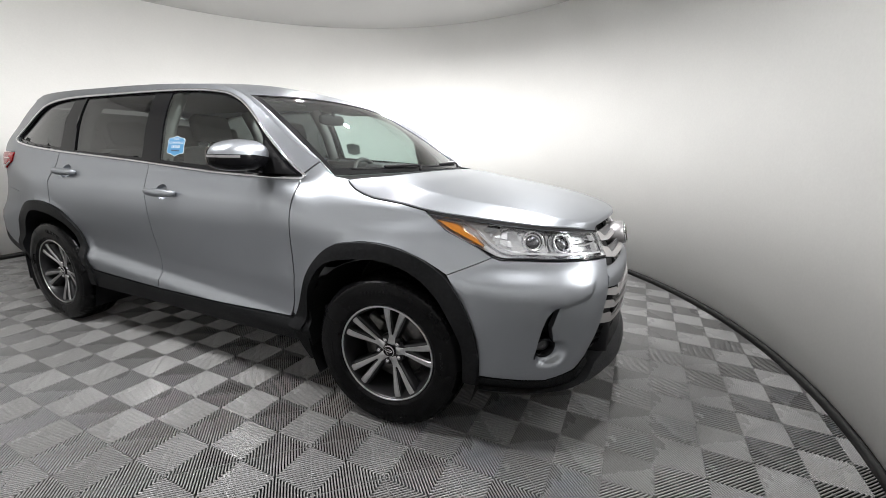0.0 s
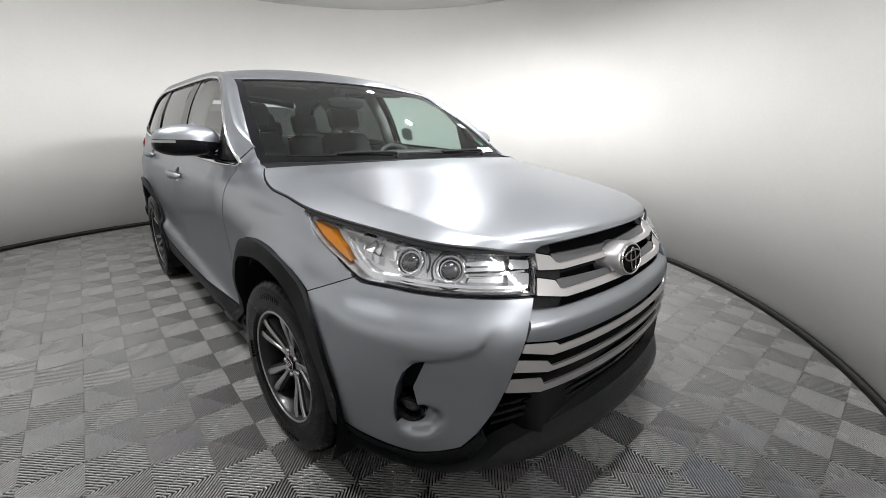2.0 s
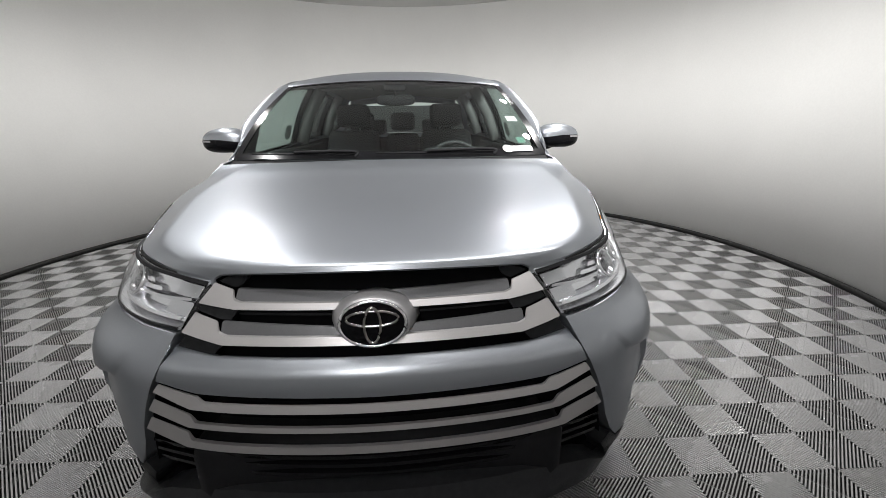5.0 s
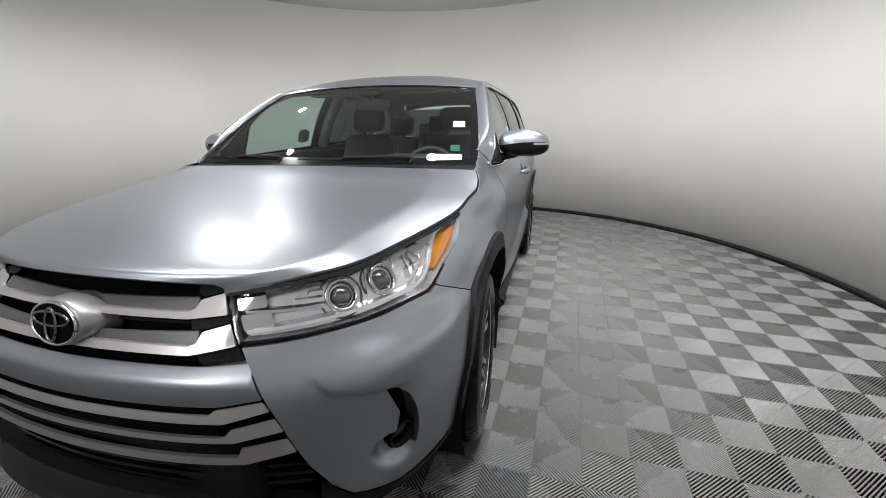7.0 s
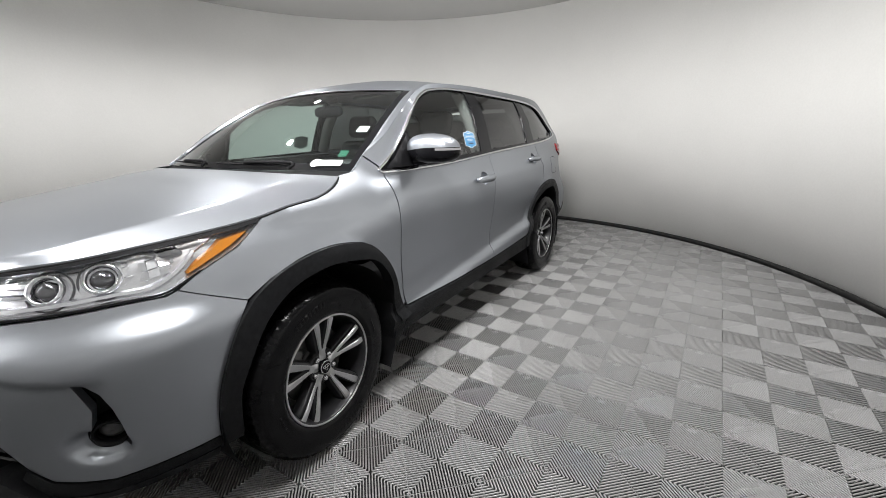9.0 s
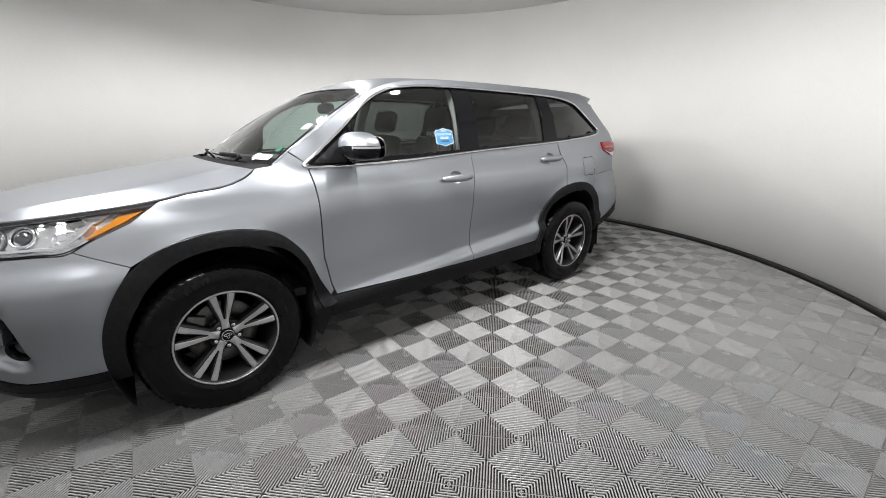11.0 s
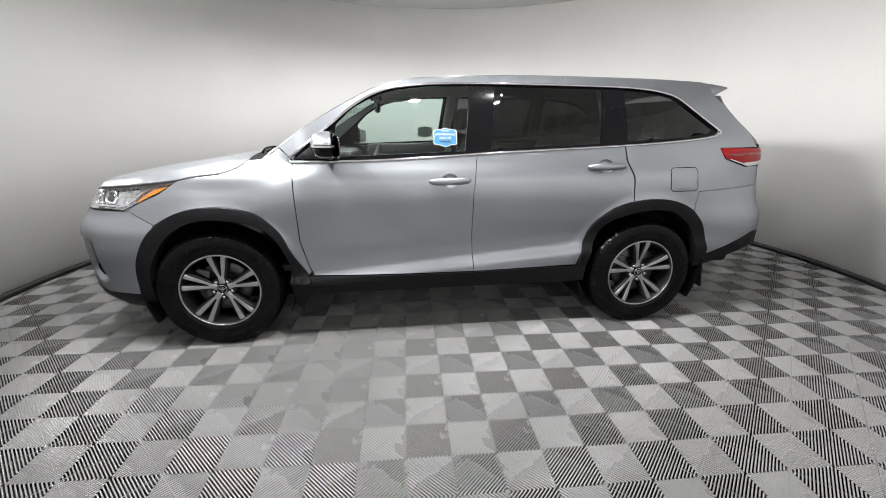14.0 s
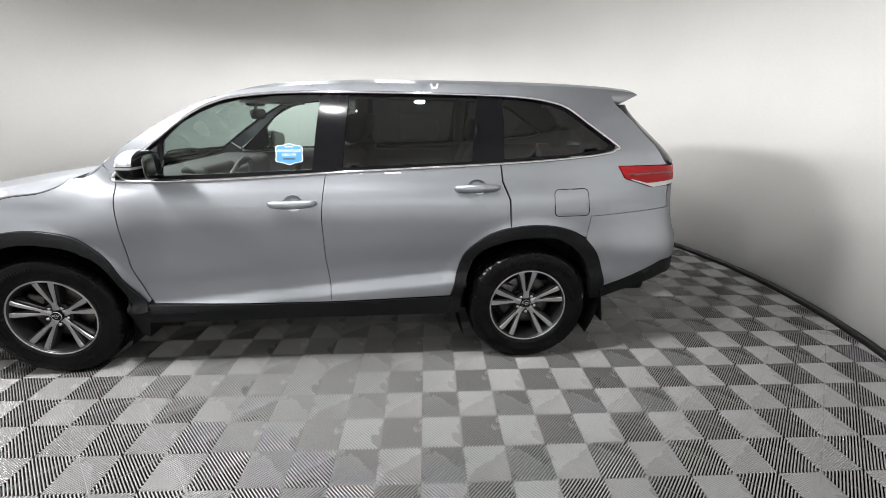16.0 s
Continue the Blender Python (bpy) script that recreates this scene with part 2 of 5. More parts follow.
def skin(outline, place, step=0.05, thick=0.012, roll=0.0, out=0.0, holes=(), side=1, puff=None):
    """A sheet on a curved surface, cut to an outline of two surface coordinates, with a rolled and returned edge.
    place(u, v, out) gives the point; puff(u, v) lifts it further."""
    loops = [dense(list(l), step) for l in (outline, *holes)]
    loops = [l if (area(l) > 0) == (i == 0) else l[::-1] for i, l in enumerate(loops)]
    verts, edges = [], []
    for l in loops:
        k = len(verts)
        verts += [Vector(p) for p in l]
        edges += [(k + i, k + (i + 1) % len(l)) for i in range(len(l))]
    rim = len(verts)
    us, vs = [p[0] for p in loops[0]], [p[1] for p in loops[0]]
    u = min(us) + step / 2
    while u < max(us):
        v = min(vs) + step / 2
        while v < max(vs):
            if inside((u, v), loops[0]) and not any(inside((u, v), h) for h in loops[1:]):
                if min((p.x - u) ** 2 + (p.y - v) ** 2 for p in verts[:rim]) > (0.4 * step) ** 2:
                    verts.append(Vector((u, v)))
            v += step
        u += step
    co, _, faces, *_ = delaunay_2d_cdt(verts, edges, [], 0, 1e-6, False)
    bm = bmesh.new()
    border = set()
    flat = [(c.x, c.y) for c in co]
    made = []
    for f in faces:
        c = (sum(flat[i][0] for i in f) / 3, sum(flat[i][1] for i in f) / 3)
        if inside(c, loops[0]) and not any(inside(c, h) for h in loops[1:]):
            turn = area([flat[i] for i in f])
            if abs(turn) > 1e-9:
                made.append(tuple(f) if turn > 0 else tuple(f)[::-1])
    count = {}
    for f in made:
        for a, b in zip(f, (*f[1:], f[0])):
            count[frozenset((a, b))] = count.get(frozenset((a, b)), 0) + 1
    for e, n in count.items():
        if n == 1:
            border |= e
    bv = {}

    def vert(i):
        if i not in bv:
            x, y = flat[i]
            bv[i] = bm.verts.new(place(x, y, out + (puff(x, y) if puff else 0) - (roll if i in border else 0)))
        return bv[i]
    low = {}

    def lower(i):
        if i not in low:
            low[i] = bm.verts.new(place(*flat[i], out - thick))
        return low[i]
    for f in made:
        face = bm.faces.new([vert(i) for i in f])
        for e in face.edges:
            ends = frozenset(e.verts)
            if any(count[frozenset((a, b))] == 1 and ends == {bv.get(a), bv.get(b)} for a, b in zip(f, (*f[1:], f[0]))):
                e.smooth = False
        if thick:
            for a, b in zip(f, (*f[1:], f[0])):
                if count[frozenset((a, b))] == 1:
                    bm.faces.new((vert(b), vert(a), lower(a), lower(b)))
    return mirrored(bm) if side < 0 else bm


def tube(points, radius, sides=8, closed=False, squash=None):
    """Round bar along points. radius: number or function of 0..1."""
    bm, rings, n = bmesh.new(), [], len(points)
    pts = [Vector(p) for p in points]
    up = Vector((0, 0, 1))
    for i, p in enumerate(pts):
        a = pts[(i - 1) % n] if closed or i else pts[0]
        b = pts[(i + 1) % n] if closed or i + 1 < n else pts[-1]
        t = (b - a).normalized()
        ref = up if abs(t.dot(up)) < 0.95 else Vector((1, 0, 0))
        x = t.cross(ref).normalized()
        y = x.cross(t)
        r = radius(i / (n - 1)) if callable(radius) else radius
        k = squash or 1.0
        rings.append([bm.verts.new(p + x * math.cos(2 * math.pi * j / sides) * r * k + y * math.sin(2 * math.pi * j / sides) * r) for j in range(sides)])
    for i in range(n if closed else n - 1):
        a, b = rings[i], rings[(i + 1) % n]
        for j in range(sides):
            bm.faces.new((a[j], a[(j + 1) % sides], b[(j + 1) % sides], b[j]))
    if not closed:
        bm.faces.new(rings[0][::-1])
        bm.faces.new(rings[-1])
    bmesh.ops.recalc_face_normals(bm, faces=bm.faces[:])
    return bm


def lathe(profile, steps=64, closed=True):
    """Turns (radius, x) pairs about the x axis."""
    bm, rings = bmesh.new(), []
    for r, x in profile:
        rings.append([bm.verts.new((x, r * math.cos(2 * math.pi * k / steps), r * math.sin(2 * math.pi * k / steps))) for k in range(steps)])
    n = len(profile)
    for i in range(n if closed else n - 1):
        a, b = rings[i], rings[(i + 1) % n]
        for k in range(steps):
            bm.faces.new((a[k], a[(k + 1) % steps], b[(k + 1) % steps], b[k]))
    bmesh.ops.recalc_face_normals(bm, faces=bm.faces[:])
    return bm


def block(sx, sy, sz, bevel=0.01, at=(0, 0, 0), segments=2):
    """Box with rounded edges, centred on at."""
    bm = bmesh.new()
    bmesh.ops.create_cube(bm, size=1)
    for v in bm.verts:
        v.co = Vector((v.co.x * sx, v.co.y * sy, v.co.z * sz))
    if bevel:
        bmesh.ops.bevel(bm, geom=bm.edges[:], offset=bevel, segments=segments, affect="EDGES", profile=0.5)
    for v in bm.verts:
        v.co += Vector(at)
    return bm


def joined(*bms):
    out = bmesh.new()
    for b in bms:
        me = bpy.data.meshes.new("tmp")
        b.to_mesh(me)
        b.free()
        out.from_mesh(me)
        bpy.data.meshes.remove(me)
    return out


def grid(nu, nv, place, close_u=False):
    bm = bmesh.new()
    v = [[bm.verts.new(place(i / (nu if close_u else nu - 1), j / (nv - 1))) for j in range(nv)] for i in range(nu)]
    for i in range(nu if close_u else nu - 1):
        for j in range(nv - 1):
            k = (i + 1) % nu
            bm.faces.new((v[i][j], v[k][j], v[k][j + 1], v[i][j + 1]))
    return bm

# ---- body surface: s runs along the plan outline, z up ----
def lerp_table(tab, v):
    if v <= tab[0][0]:
        return tab[0][1]
    for (a, p), (b, q) in zip(tab, tab[1:]):
        if v <= b:
            f = (v - a) / (b - a)
            return p + (q - p) * f
    return tab[-1][1]


def smooth_table(tab, v):
    """Monotone cubic through (v, value) pairs."""
    n = len(tab)
    if v <= tab[0][0]:
        return tab[0][1]
    if v >= tab[-1][0]:
        return tab[-1][1]
    d = [(tab[i + 1][1] - tab[i][1]) / (tab[i + 1][0] - tab[i][0]) for i in range(n - 1)]
    m = [d[0]] + [0 if d[i - 1] * d[i] <= 0 else 2 * d[i - 1] * d[i] / (d[i - 1] + d[i]) for i in range(1, n - 1)] + [d[-1]]
    for i in range(n - 1):
        if v <= tab[i + 1][0]:
            h = tab[i + 1][0] - tab[i][0]
            t = (v - tab[i][0]) / h
            return ((2 * t**3 - 3 * t**2 + 1) * tab[i][1] + (t**3 - 2 * t**2 + t) * h * m[i]
                    + (3 * t**2 - 2 * t**3) * tab[i + 1][1] + (t**3 - t**2) * h * m[i + 1])


def blend(a, b, v):
    v = min(1, max(0, (v - a) / (b - a)))
    return v * v * (3 - 2 * v)


# plan outline of the left half, nose to tail: (x, y)
PLAN = [(0, -2.385), (0.3, -2.365), (0.52, -2.315), (0.685, -2.225), (0.81, -2.08), (0.885, -1.885), (0.920, -1.65), (0.935, -1.3), (0.943, -0.8),
        (0.945, 0.0), (0.945, 0.8), (0.943, 1.4), (0.925, 1.85), (0.885, 2.15), (0.80, 2.34), (0.6, 2.44), (0, 2.50)]


def plan_samples():
    out, n = [], len(PLAN)
    for i in range(n - 1):
        p0 = PLAN[i - 1] if i else (-PLAN[1][0], PLAN[1][1])
        p1, p2 = PLAN[i], PLAN[i + 1]
        p3 = PLAN[i + 2] if i + 2 < n else (-PLAN[n - 2][0], PLAN[n - 2][1])
        for k in range(24):
            t = k / 24
            out.append(tuple(0.5 * (2 * b + (c - a) * t + (2 * a - 5 * b + 4 * c - d) * t**2 + (3 * b - a - 3 * c + d) * t**3)
                             for a, b, c, d in zip(p0, p1, p2, p3)))
    return out + [PLAN[-1]]


_pl = plan_samples()
_arc = [0.0]
for _a, _b in zip(_pl, _pl[1:]):
    _arc.append(_arc[-1] + math.hypot(_b[0] - _a[0], _b[1] - _a[1]))
# s is shifted so that it equals y at y = 0
_zero = next(l for p, l in zip(_pl, _arc) if p[1] >= 0)
_arc = [l - _zero for l in _arc]
S_NOSE, S_TAIL = _arc[0], _arc[-1]


def plan_at(s):
    """Point and outward normal of the plan outline."""
    lo, hi = 0, len(_arc) - 1
    s = min(max(s, _arc[0]), _arc[-1])
    while hi - lo > 1:
        mid = (lo + hi) // 2
        if _arc[mid] <= s:
            lo = mid
        else:
            hi = mid
    f = (s - _arc[lo]) / (_arc[hi] - _arc[lo])

    def tangent(i):
        a, b = _pl[max(i - 1, 0)], _pl[min(i + 1, len(_pl) - 1)]
        return (b[0] - a[0], b[1] - a[1])
    t0, t1 = tangent(lo), tangent(hi)
    tx, ty = t0[0] + (t1[0] - t0[0]) * f, t0[1] + (t1[1] - t0[1]) * f
    l = math.hypot(tx, ty)
    x = _pl[lo][0] + (_pl[hi][0] - _pl[lo][0]) * f
    y = _pl[lo][1] + (_pl[hi][1] - _pl[lo][1]) * f
    return x, y, ty / l, -tx / l


IN_SIDE = [(0.2, 0.075), (0.27, 0.05), (0.36, 0.026), (0.44, 0.008), (0.474, 0.009), (0.538, 0.044), (0.61, 0.041), (0.70, 0.026), (0.80, 0.010), (0.93, 0.0), (1.02, 0.006), (1.08, 0.026), (1.13, 0.05), (1.2, 0.075),
           (1.4, 0.140), (1.55, 0.215), (1.63, 0.28), (1.70, 0.38)]
IN_FENDER = [(0.2, 0.06), (0.4, 0.02), (0.6, 0.010), (0.85, 0.0), (0.92, 0.012), (0.98, 0.040), (1.03, 0.073), (1.08, 0.112), (1.12, 0.138), (1.2, 0.150)]
IN_COWL = [(0.98, 0.024), (1.02, 0.034), (1.06, 0.052), (1.10, 0.075), (1.14, 0.104), (1.165, 0.122), (1.2, 0.140), (1.26, 0.168), (1.34, 0.20)]
IN_NOSE = [(0.2, 0.09), (0.27, 0.045), (0.33, 0.02), (0.45, 0.015), (0.62, 0.0), (0.70, 0.004), (0.78, 0.03), (0.86, 0.065), (0.93, 0.12), (0.97, 0.16), (1.0, 0.22)]
IN_CORNER = [(0.2, 0.12), (0.27, 0.07), (0.33, 0.045), (0.45, 0.02), (0.62, 0.0), (0.72, 0.004), (0.80, 0.03), (0.86, 0.055), (0.93, 0.09), (0.97, 0.115), (1.0, 0.14), (1.06, 0.20)]
IN_TAIL = [(0.2, 0.16), (0.30, 0.10), (0.40, 0.05), (0.55, 0.0), (0.70, 0.0), (0.85, 0.05), (1.0, 0.075), (1.13, 0.085), (1.25, 0.11), (1.4, 0.19), (1.55, 0.27), (1.63, 0.33), (1.70, 0.42)]


def arch_flare(ds, z):
    """Raised lip round a wheel arch."""
    r = math.hypot(ds, z - 0.362)
    return 0.013 * min(1, max(0, (0.562 - r) / 0.040)) * blend(0.45, 0.60, z) if r < 0.562 else 0.0


def inset(s, z):
    # the lower crease of the doors climbs towards the back
    side = smooth_table(IN_SIDE, z - 0.085 * (min(max(s, -0.9), 1.0) - 0.2) * blend(0.80, 0.62, z) * blend(0.36, 0.44, z))
    for hub in (-1.385, 1.39):
        if abs(s - hub) < 0.8 and z > 0.45:
            side -= arch_flare(s - hub, z)
    if s < -0.70:
        f = smooth_table(IN_FENDER, z)
        f -= arch_flare(s + 1.385, z)
        d = side + (f - side) * (1 - blend(-1.5 + 0.32 * blend(1.04, 1.12, z) - 0.06 * blend(1.12, 1.2, z), -0.70 - 0.08 * blend(1.12, 1.2, z), s))
        w = blend(-1.78, -1.10, s) * blend(-0.80, -1.07, s)
        if w > 0 and z > 0.98:
            d += (smooth_table(IN_COWL, z) - d) * w * blend(0.98, 1.04, z)
        if s < -1.45:
            c = smooth_table(IN_CORNER, z)
            d = d + (c - d) * (1 - blend(-2.0, -1.45, s))
            if s < -2.1:
                n = smooth_table(IN_NOSE, z)
                d = d + (n - d) * (1 - blend(-2.75, -2.1, s))
        # the bumper's corner stands fuller than the wing above it
        d -= 0.034 * blend(-1.60, -1.92, s) * blend(-2.50, -2.15, s) * blend(0.84, 0.76, z) * blend(0.22, 0.34, z)
        return d
    if s > 1.4:
        return side + (smooth_table(IN_TAIL, z) - side) * blend(1.4, 2.2, s)
    return side


def body(s, z, out=0.0):
    """Place on the left half of the body; out: metres proud of it."""
    flip = -1 if s < S_NOSE or s > S_TAIL else 1
    if s < S_NOSE:
        s = 2 * S_NOSE - s
    elif s > S_TAIL:
        s = 2 * S_TAIL - s
    x, y, nx, ny = plan_at(s)
    d = out - inset(s, z)
    return Vector((flip * (x + nx * d), y + ny * d, z))


def stand(s, z, out=0.0, side=1):
    """Frame on the body: x outwards, y along it, z up."""
    e = 0.01
    o = body(s, z, out)
    y = (body(s + e, z) - body(s - e, z)).normalized()
    x = y.cross((body(s, z + e) - body(s, z - e)).normalized()).normalized()
    w = x.cross(y)
    m = Matrix(((x.x, y.x, w.x, o.x), (x.y, y.y, w.y, o.y), (x.z, y.z, w.z, o.z), (0, 0, 0, 1)))
    return Matrix.Diagonal((side, 1, 1, 1)) @ m

# ---- room: round white booth with a ribbed tile floor ----
def ring_mesh(r0, r1, z0, z1, steps=180):
    bm = bmesh.new()
    loops = [[bm.verts.new((ROOM_X + r * math.cos(2 * math.pi * k / steps), ROOM_Y + r * math.sin(2 * math.pi * k / steps), z)) for k in range(steps)]
             for r, z in ((r0, z0), (r0, z1), (r1, z1), (r1, z0))]
    for i in range(4):
        a, b = loops[i], loops[(i + 1) % 4]
        for k in range(steps):
            bm.faces.new((a[k], a[(k + 1) % steps], b[(k + 1) % steps], b[k]))
    bmesh.ops.recalc_face_normals(bm, faces=bm.faces[:])
    return bm


def disc_mesh(r, z0, z1, steps=120):
    bm = bmesh.new()
    lo, hi = ([bm.verts.new((ROOM_X + r * math.cos(2 * math.pi * k / steps), ROOM_Y + r * math.sin(2 * math.pi * k / steps), z)) for k in range(steps)] for z in (z0, z1))
    bm.faces.new(lo[::-1])
    bm.faces.new(hi)
    for k in range(steps):
        bm.faces.new((lo[k], lo[(k + 1) % steps], hi[(k + 1) % steps], hi[k]))
    return bm


wall = tagged(part("wall", ring_mesh(ROOM_R, ROOM_R + 0.12, -0.02, ROOM_H), M_WALL), "smooth white curved wall enclosing the whole booth", "wall", kind="structure")
for p in wall.data.polygons:
    p.use_smooth = abs(p.normal.z) < 0.5
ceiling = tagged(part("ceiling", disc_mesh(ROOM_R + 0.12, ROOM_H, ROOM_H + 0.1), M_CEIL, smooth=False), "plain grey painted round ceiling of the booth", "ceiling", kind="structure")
tagged(part("baseboard", ring_mesh(ROOM_R - 0.018, ROOM_R - 0.002, 0.0, 0.05), M_SKIRT), "thin black skirting round the foot of the wall", "baseboard", kind="structure")
floor = tagged(part("floor", disc_mesh(ROOM_R + 0.1, -0.12, -0.0265), M_SLAB, smooth=False), "grey ribbed plastic tile floor over a dark slab", "floor", kind="structure")

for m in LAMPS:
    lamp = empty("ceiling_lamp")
    tagged(lamp, "round white lamp added out of view, tilted under the ceiling, switched on", "ceiling lamp", "lamps in a ring under the ceiling")
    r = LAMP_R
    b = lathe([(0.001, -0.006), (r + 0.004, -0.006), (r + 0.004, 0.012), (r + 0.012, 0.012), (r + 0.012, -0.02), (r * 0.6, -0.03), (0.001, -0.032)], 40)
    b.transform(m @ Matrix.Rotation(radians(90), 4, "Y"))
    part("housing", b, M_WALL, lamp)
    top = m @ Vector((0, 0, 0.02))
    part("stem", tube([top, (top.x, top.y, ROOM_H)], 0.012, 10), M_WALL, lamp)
for m in BOXES:
    lamp = tagged(empty("softbox"), "white oblong softbox added out of view, hung from the ceiling, switched on", "softbox", "softboxes ahead of the car")
    b = block(BOX_W + 0.03, BOX_H + 0.03, 0.05, 0.012, (0, 0, 0.029))
    b.transform(m)
    part("housing", b, M_WALL, lamp)
    for x in (BOX_W * 0.35, -BOX_W * 0.35):
        top = m @ Vector((x, 0, 0.045))
        part("stem", tube([top, (top.x, top.y, ROOM_H)], 0.010, 10), M_WALL, lamp)
strip = tagged(empty("light_strip"), "tall narrow white light strip added out of view on the curved wall, switched on", "light strip")
b = block(PANEL_H + 0.05, PANEL_W + 0.05, 0.036, 0.008, (0, 0, 0.024))
b.transform(PANEL_M)
part("housing", b, M_WALL, strip)
for y in (PANEL_W / 2 + 0.015, -PANEL_W / 2 - 0.015):
    b = block(PANEL_H + 0.05, 0.016, 0.022, 0.004, (0, y, 0.0))
    b.transform(PANEL_M)
    part("rail", b, M_WALL, strip)

# ---- the car: outlines in surface coordinates (s, z) of the left half ----
car = tagged(empty("car"), "silver metallic SUV with black arch cladding parked on grey tiles", "car")
HUB_F, HUB_R = -1.385, 1.390

ROOF_EDGE = [(-0.965, 1.223), (-0.949, 1.235), (-0.80, 1.338), (-0.65, 1.431), (-0.471, 1.530), (-0.36, 1.573), (-0.223, 1.609), (0.039, 1.636), (0.487, 1.653), (1.026, 1.652), (1.606, 1.643), (1.87, 1.634)]
DLO_TOP = [(-0.885, 1.163), (-0.678, 1.337), (-0.56, 1.435), (-0.46, 1.503), (-0.37, 1.545), (-0.26, 1.575), (-0.029, 1.598), (0.285, 1.604), (0.714, 1.601), (1.158, 1.592), (1.36, 1.580), (1.50, 1.558), (1.60, 1.525), (1.724, 1.441), (1.905, 1.318)]
DLO_LOW = [(1.885, 1.300), (1.834, 1.281), (1.605, 1.256), (1.194, 1.229), (0.439, 1.195), (0.227, 1.184), (-0.351, 1.153), (-0.80, 1.146), (-0.875, 1.150)]
ARCH_F = [(-0.83, 0.41), (-0.917, 0.572), (-0.985, 0.728), (-1.104, 0.845), (-1.241, 0.885), (-1.36, 0.893), (-1.48, 0.880), (-1.594, 0.84), (-1.719, 0.745), (-1.80, 0.60), (-1.835, 0.45), (-1.835, 0.30)]
ARCH_F_IN = [(-1.765, 0.30), (-1.765, 0.45), (-1.735, 0.55), (-1.64, 0.70), (-1.52, 0.79), (-1.37, 0.822), (-1.22, 0.808), (-1.08, 0.765), (-0.985, 0.65), (-0.94, 0.50), (-0.905, 0.38)]
ARCH_R = [(0.905, 0.337), (0.931, 0.527), (0.984, 0.71), (1.093, 0.816), (1.20, 0.865), (1.298, 0.885), (1.41, 0.890), (1.523, 0.878), (1.64, 0.84), (1.72, 0.785), (1.80, 0.68), (1.85, 0.52), (1.865, 0.40)]
ARCH_R_IN = [(1.79, 0.40), (1.77, 0.52), (1.70, 0.685), (1.561, 0.794), (1.45, 0.818), (1.347, 0.816), (1.223, 0.795), (1.072, 0.726), (1.0, 0.561), (0.975, 0.42), (0.97, 0.337)]
HEADLIGHT = [(-2.555, 0.948), (-2.507, 0.842), (-2.277, 0.853), (-2.02, 0.862), (-1.90, 0.860), (-1.813, 0.899), (-1.66, 0.963), (-1.55, 1.036), (-1.70, 1.020), (-1.96, 0.996), (-2.28, 0.974)]
TAIL = [(1.90, 1.206), (2.40, 1.202), (2.40, 1.10), (2.15, 1.077), (1.943, 1.135)]
GAP = 0.0022


def sym(pts):
    """Left-half outline, from the nose outwards and back to it, closed over the nose."""
    return list(pts) + [(2 * S_NOSE - s, z) for s, z in reversed(pts)]


def ribbon(pts, width, steps=6):
    """Thin strip: width metres below a curve in (s, z)."""
    c = curve_points(pts, steps)
    low = []
    for i, p in enumerate(c):
        a, b = c[max(i - 1, 0)], c[min(i + 1, len(c) - 1)]
        d = Vector((b[0] - a[0], b[1] - a[1])).normalized()
        low.append((p[0] + d.y * width, p[1] - d.x * width))
    return c + low[::-1]


def on_body(name, outline, mat, parent=car, side=1, label="", gap=GAP, **kw):
    return part(name, skin(shrunk(outline, gap) if gap else outline, body, side=side, **kw), mat, parent, label)


def cup_outline(s, z):
    return [(s + 0.052 * math.cos(2 * math.pi * k / 28), z + 0.002 + 0.042 * math.sin(2 * math.pi * k / 28)) for k in range(28)]


DOORS = {}


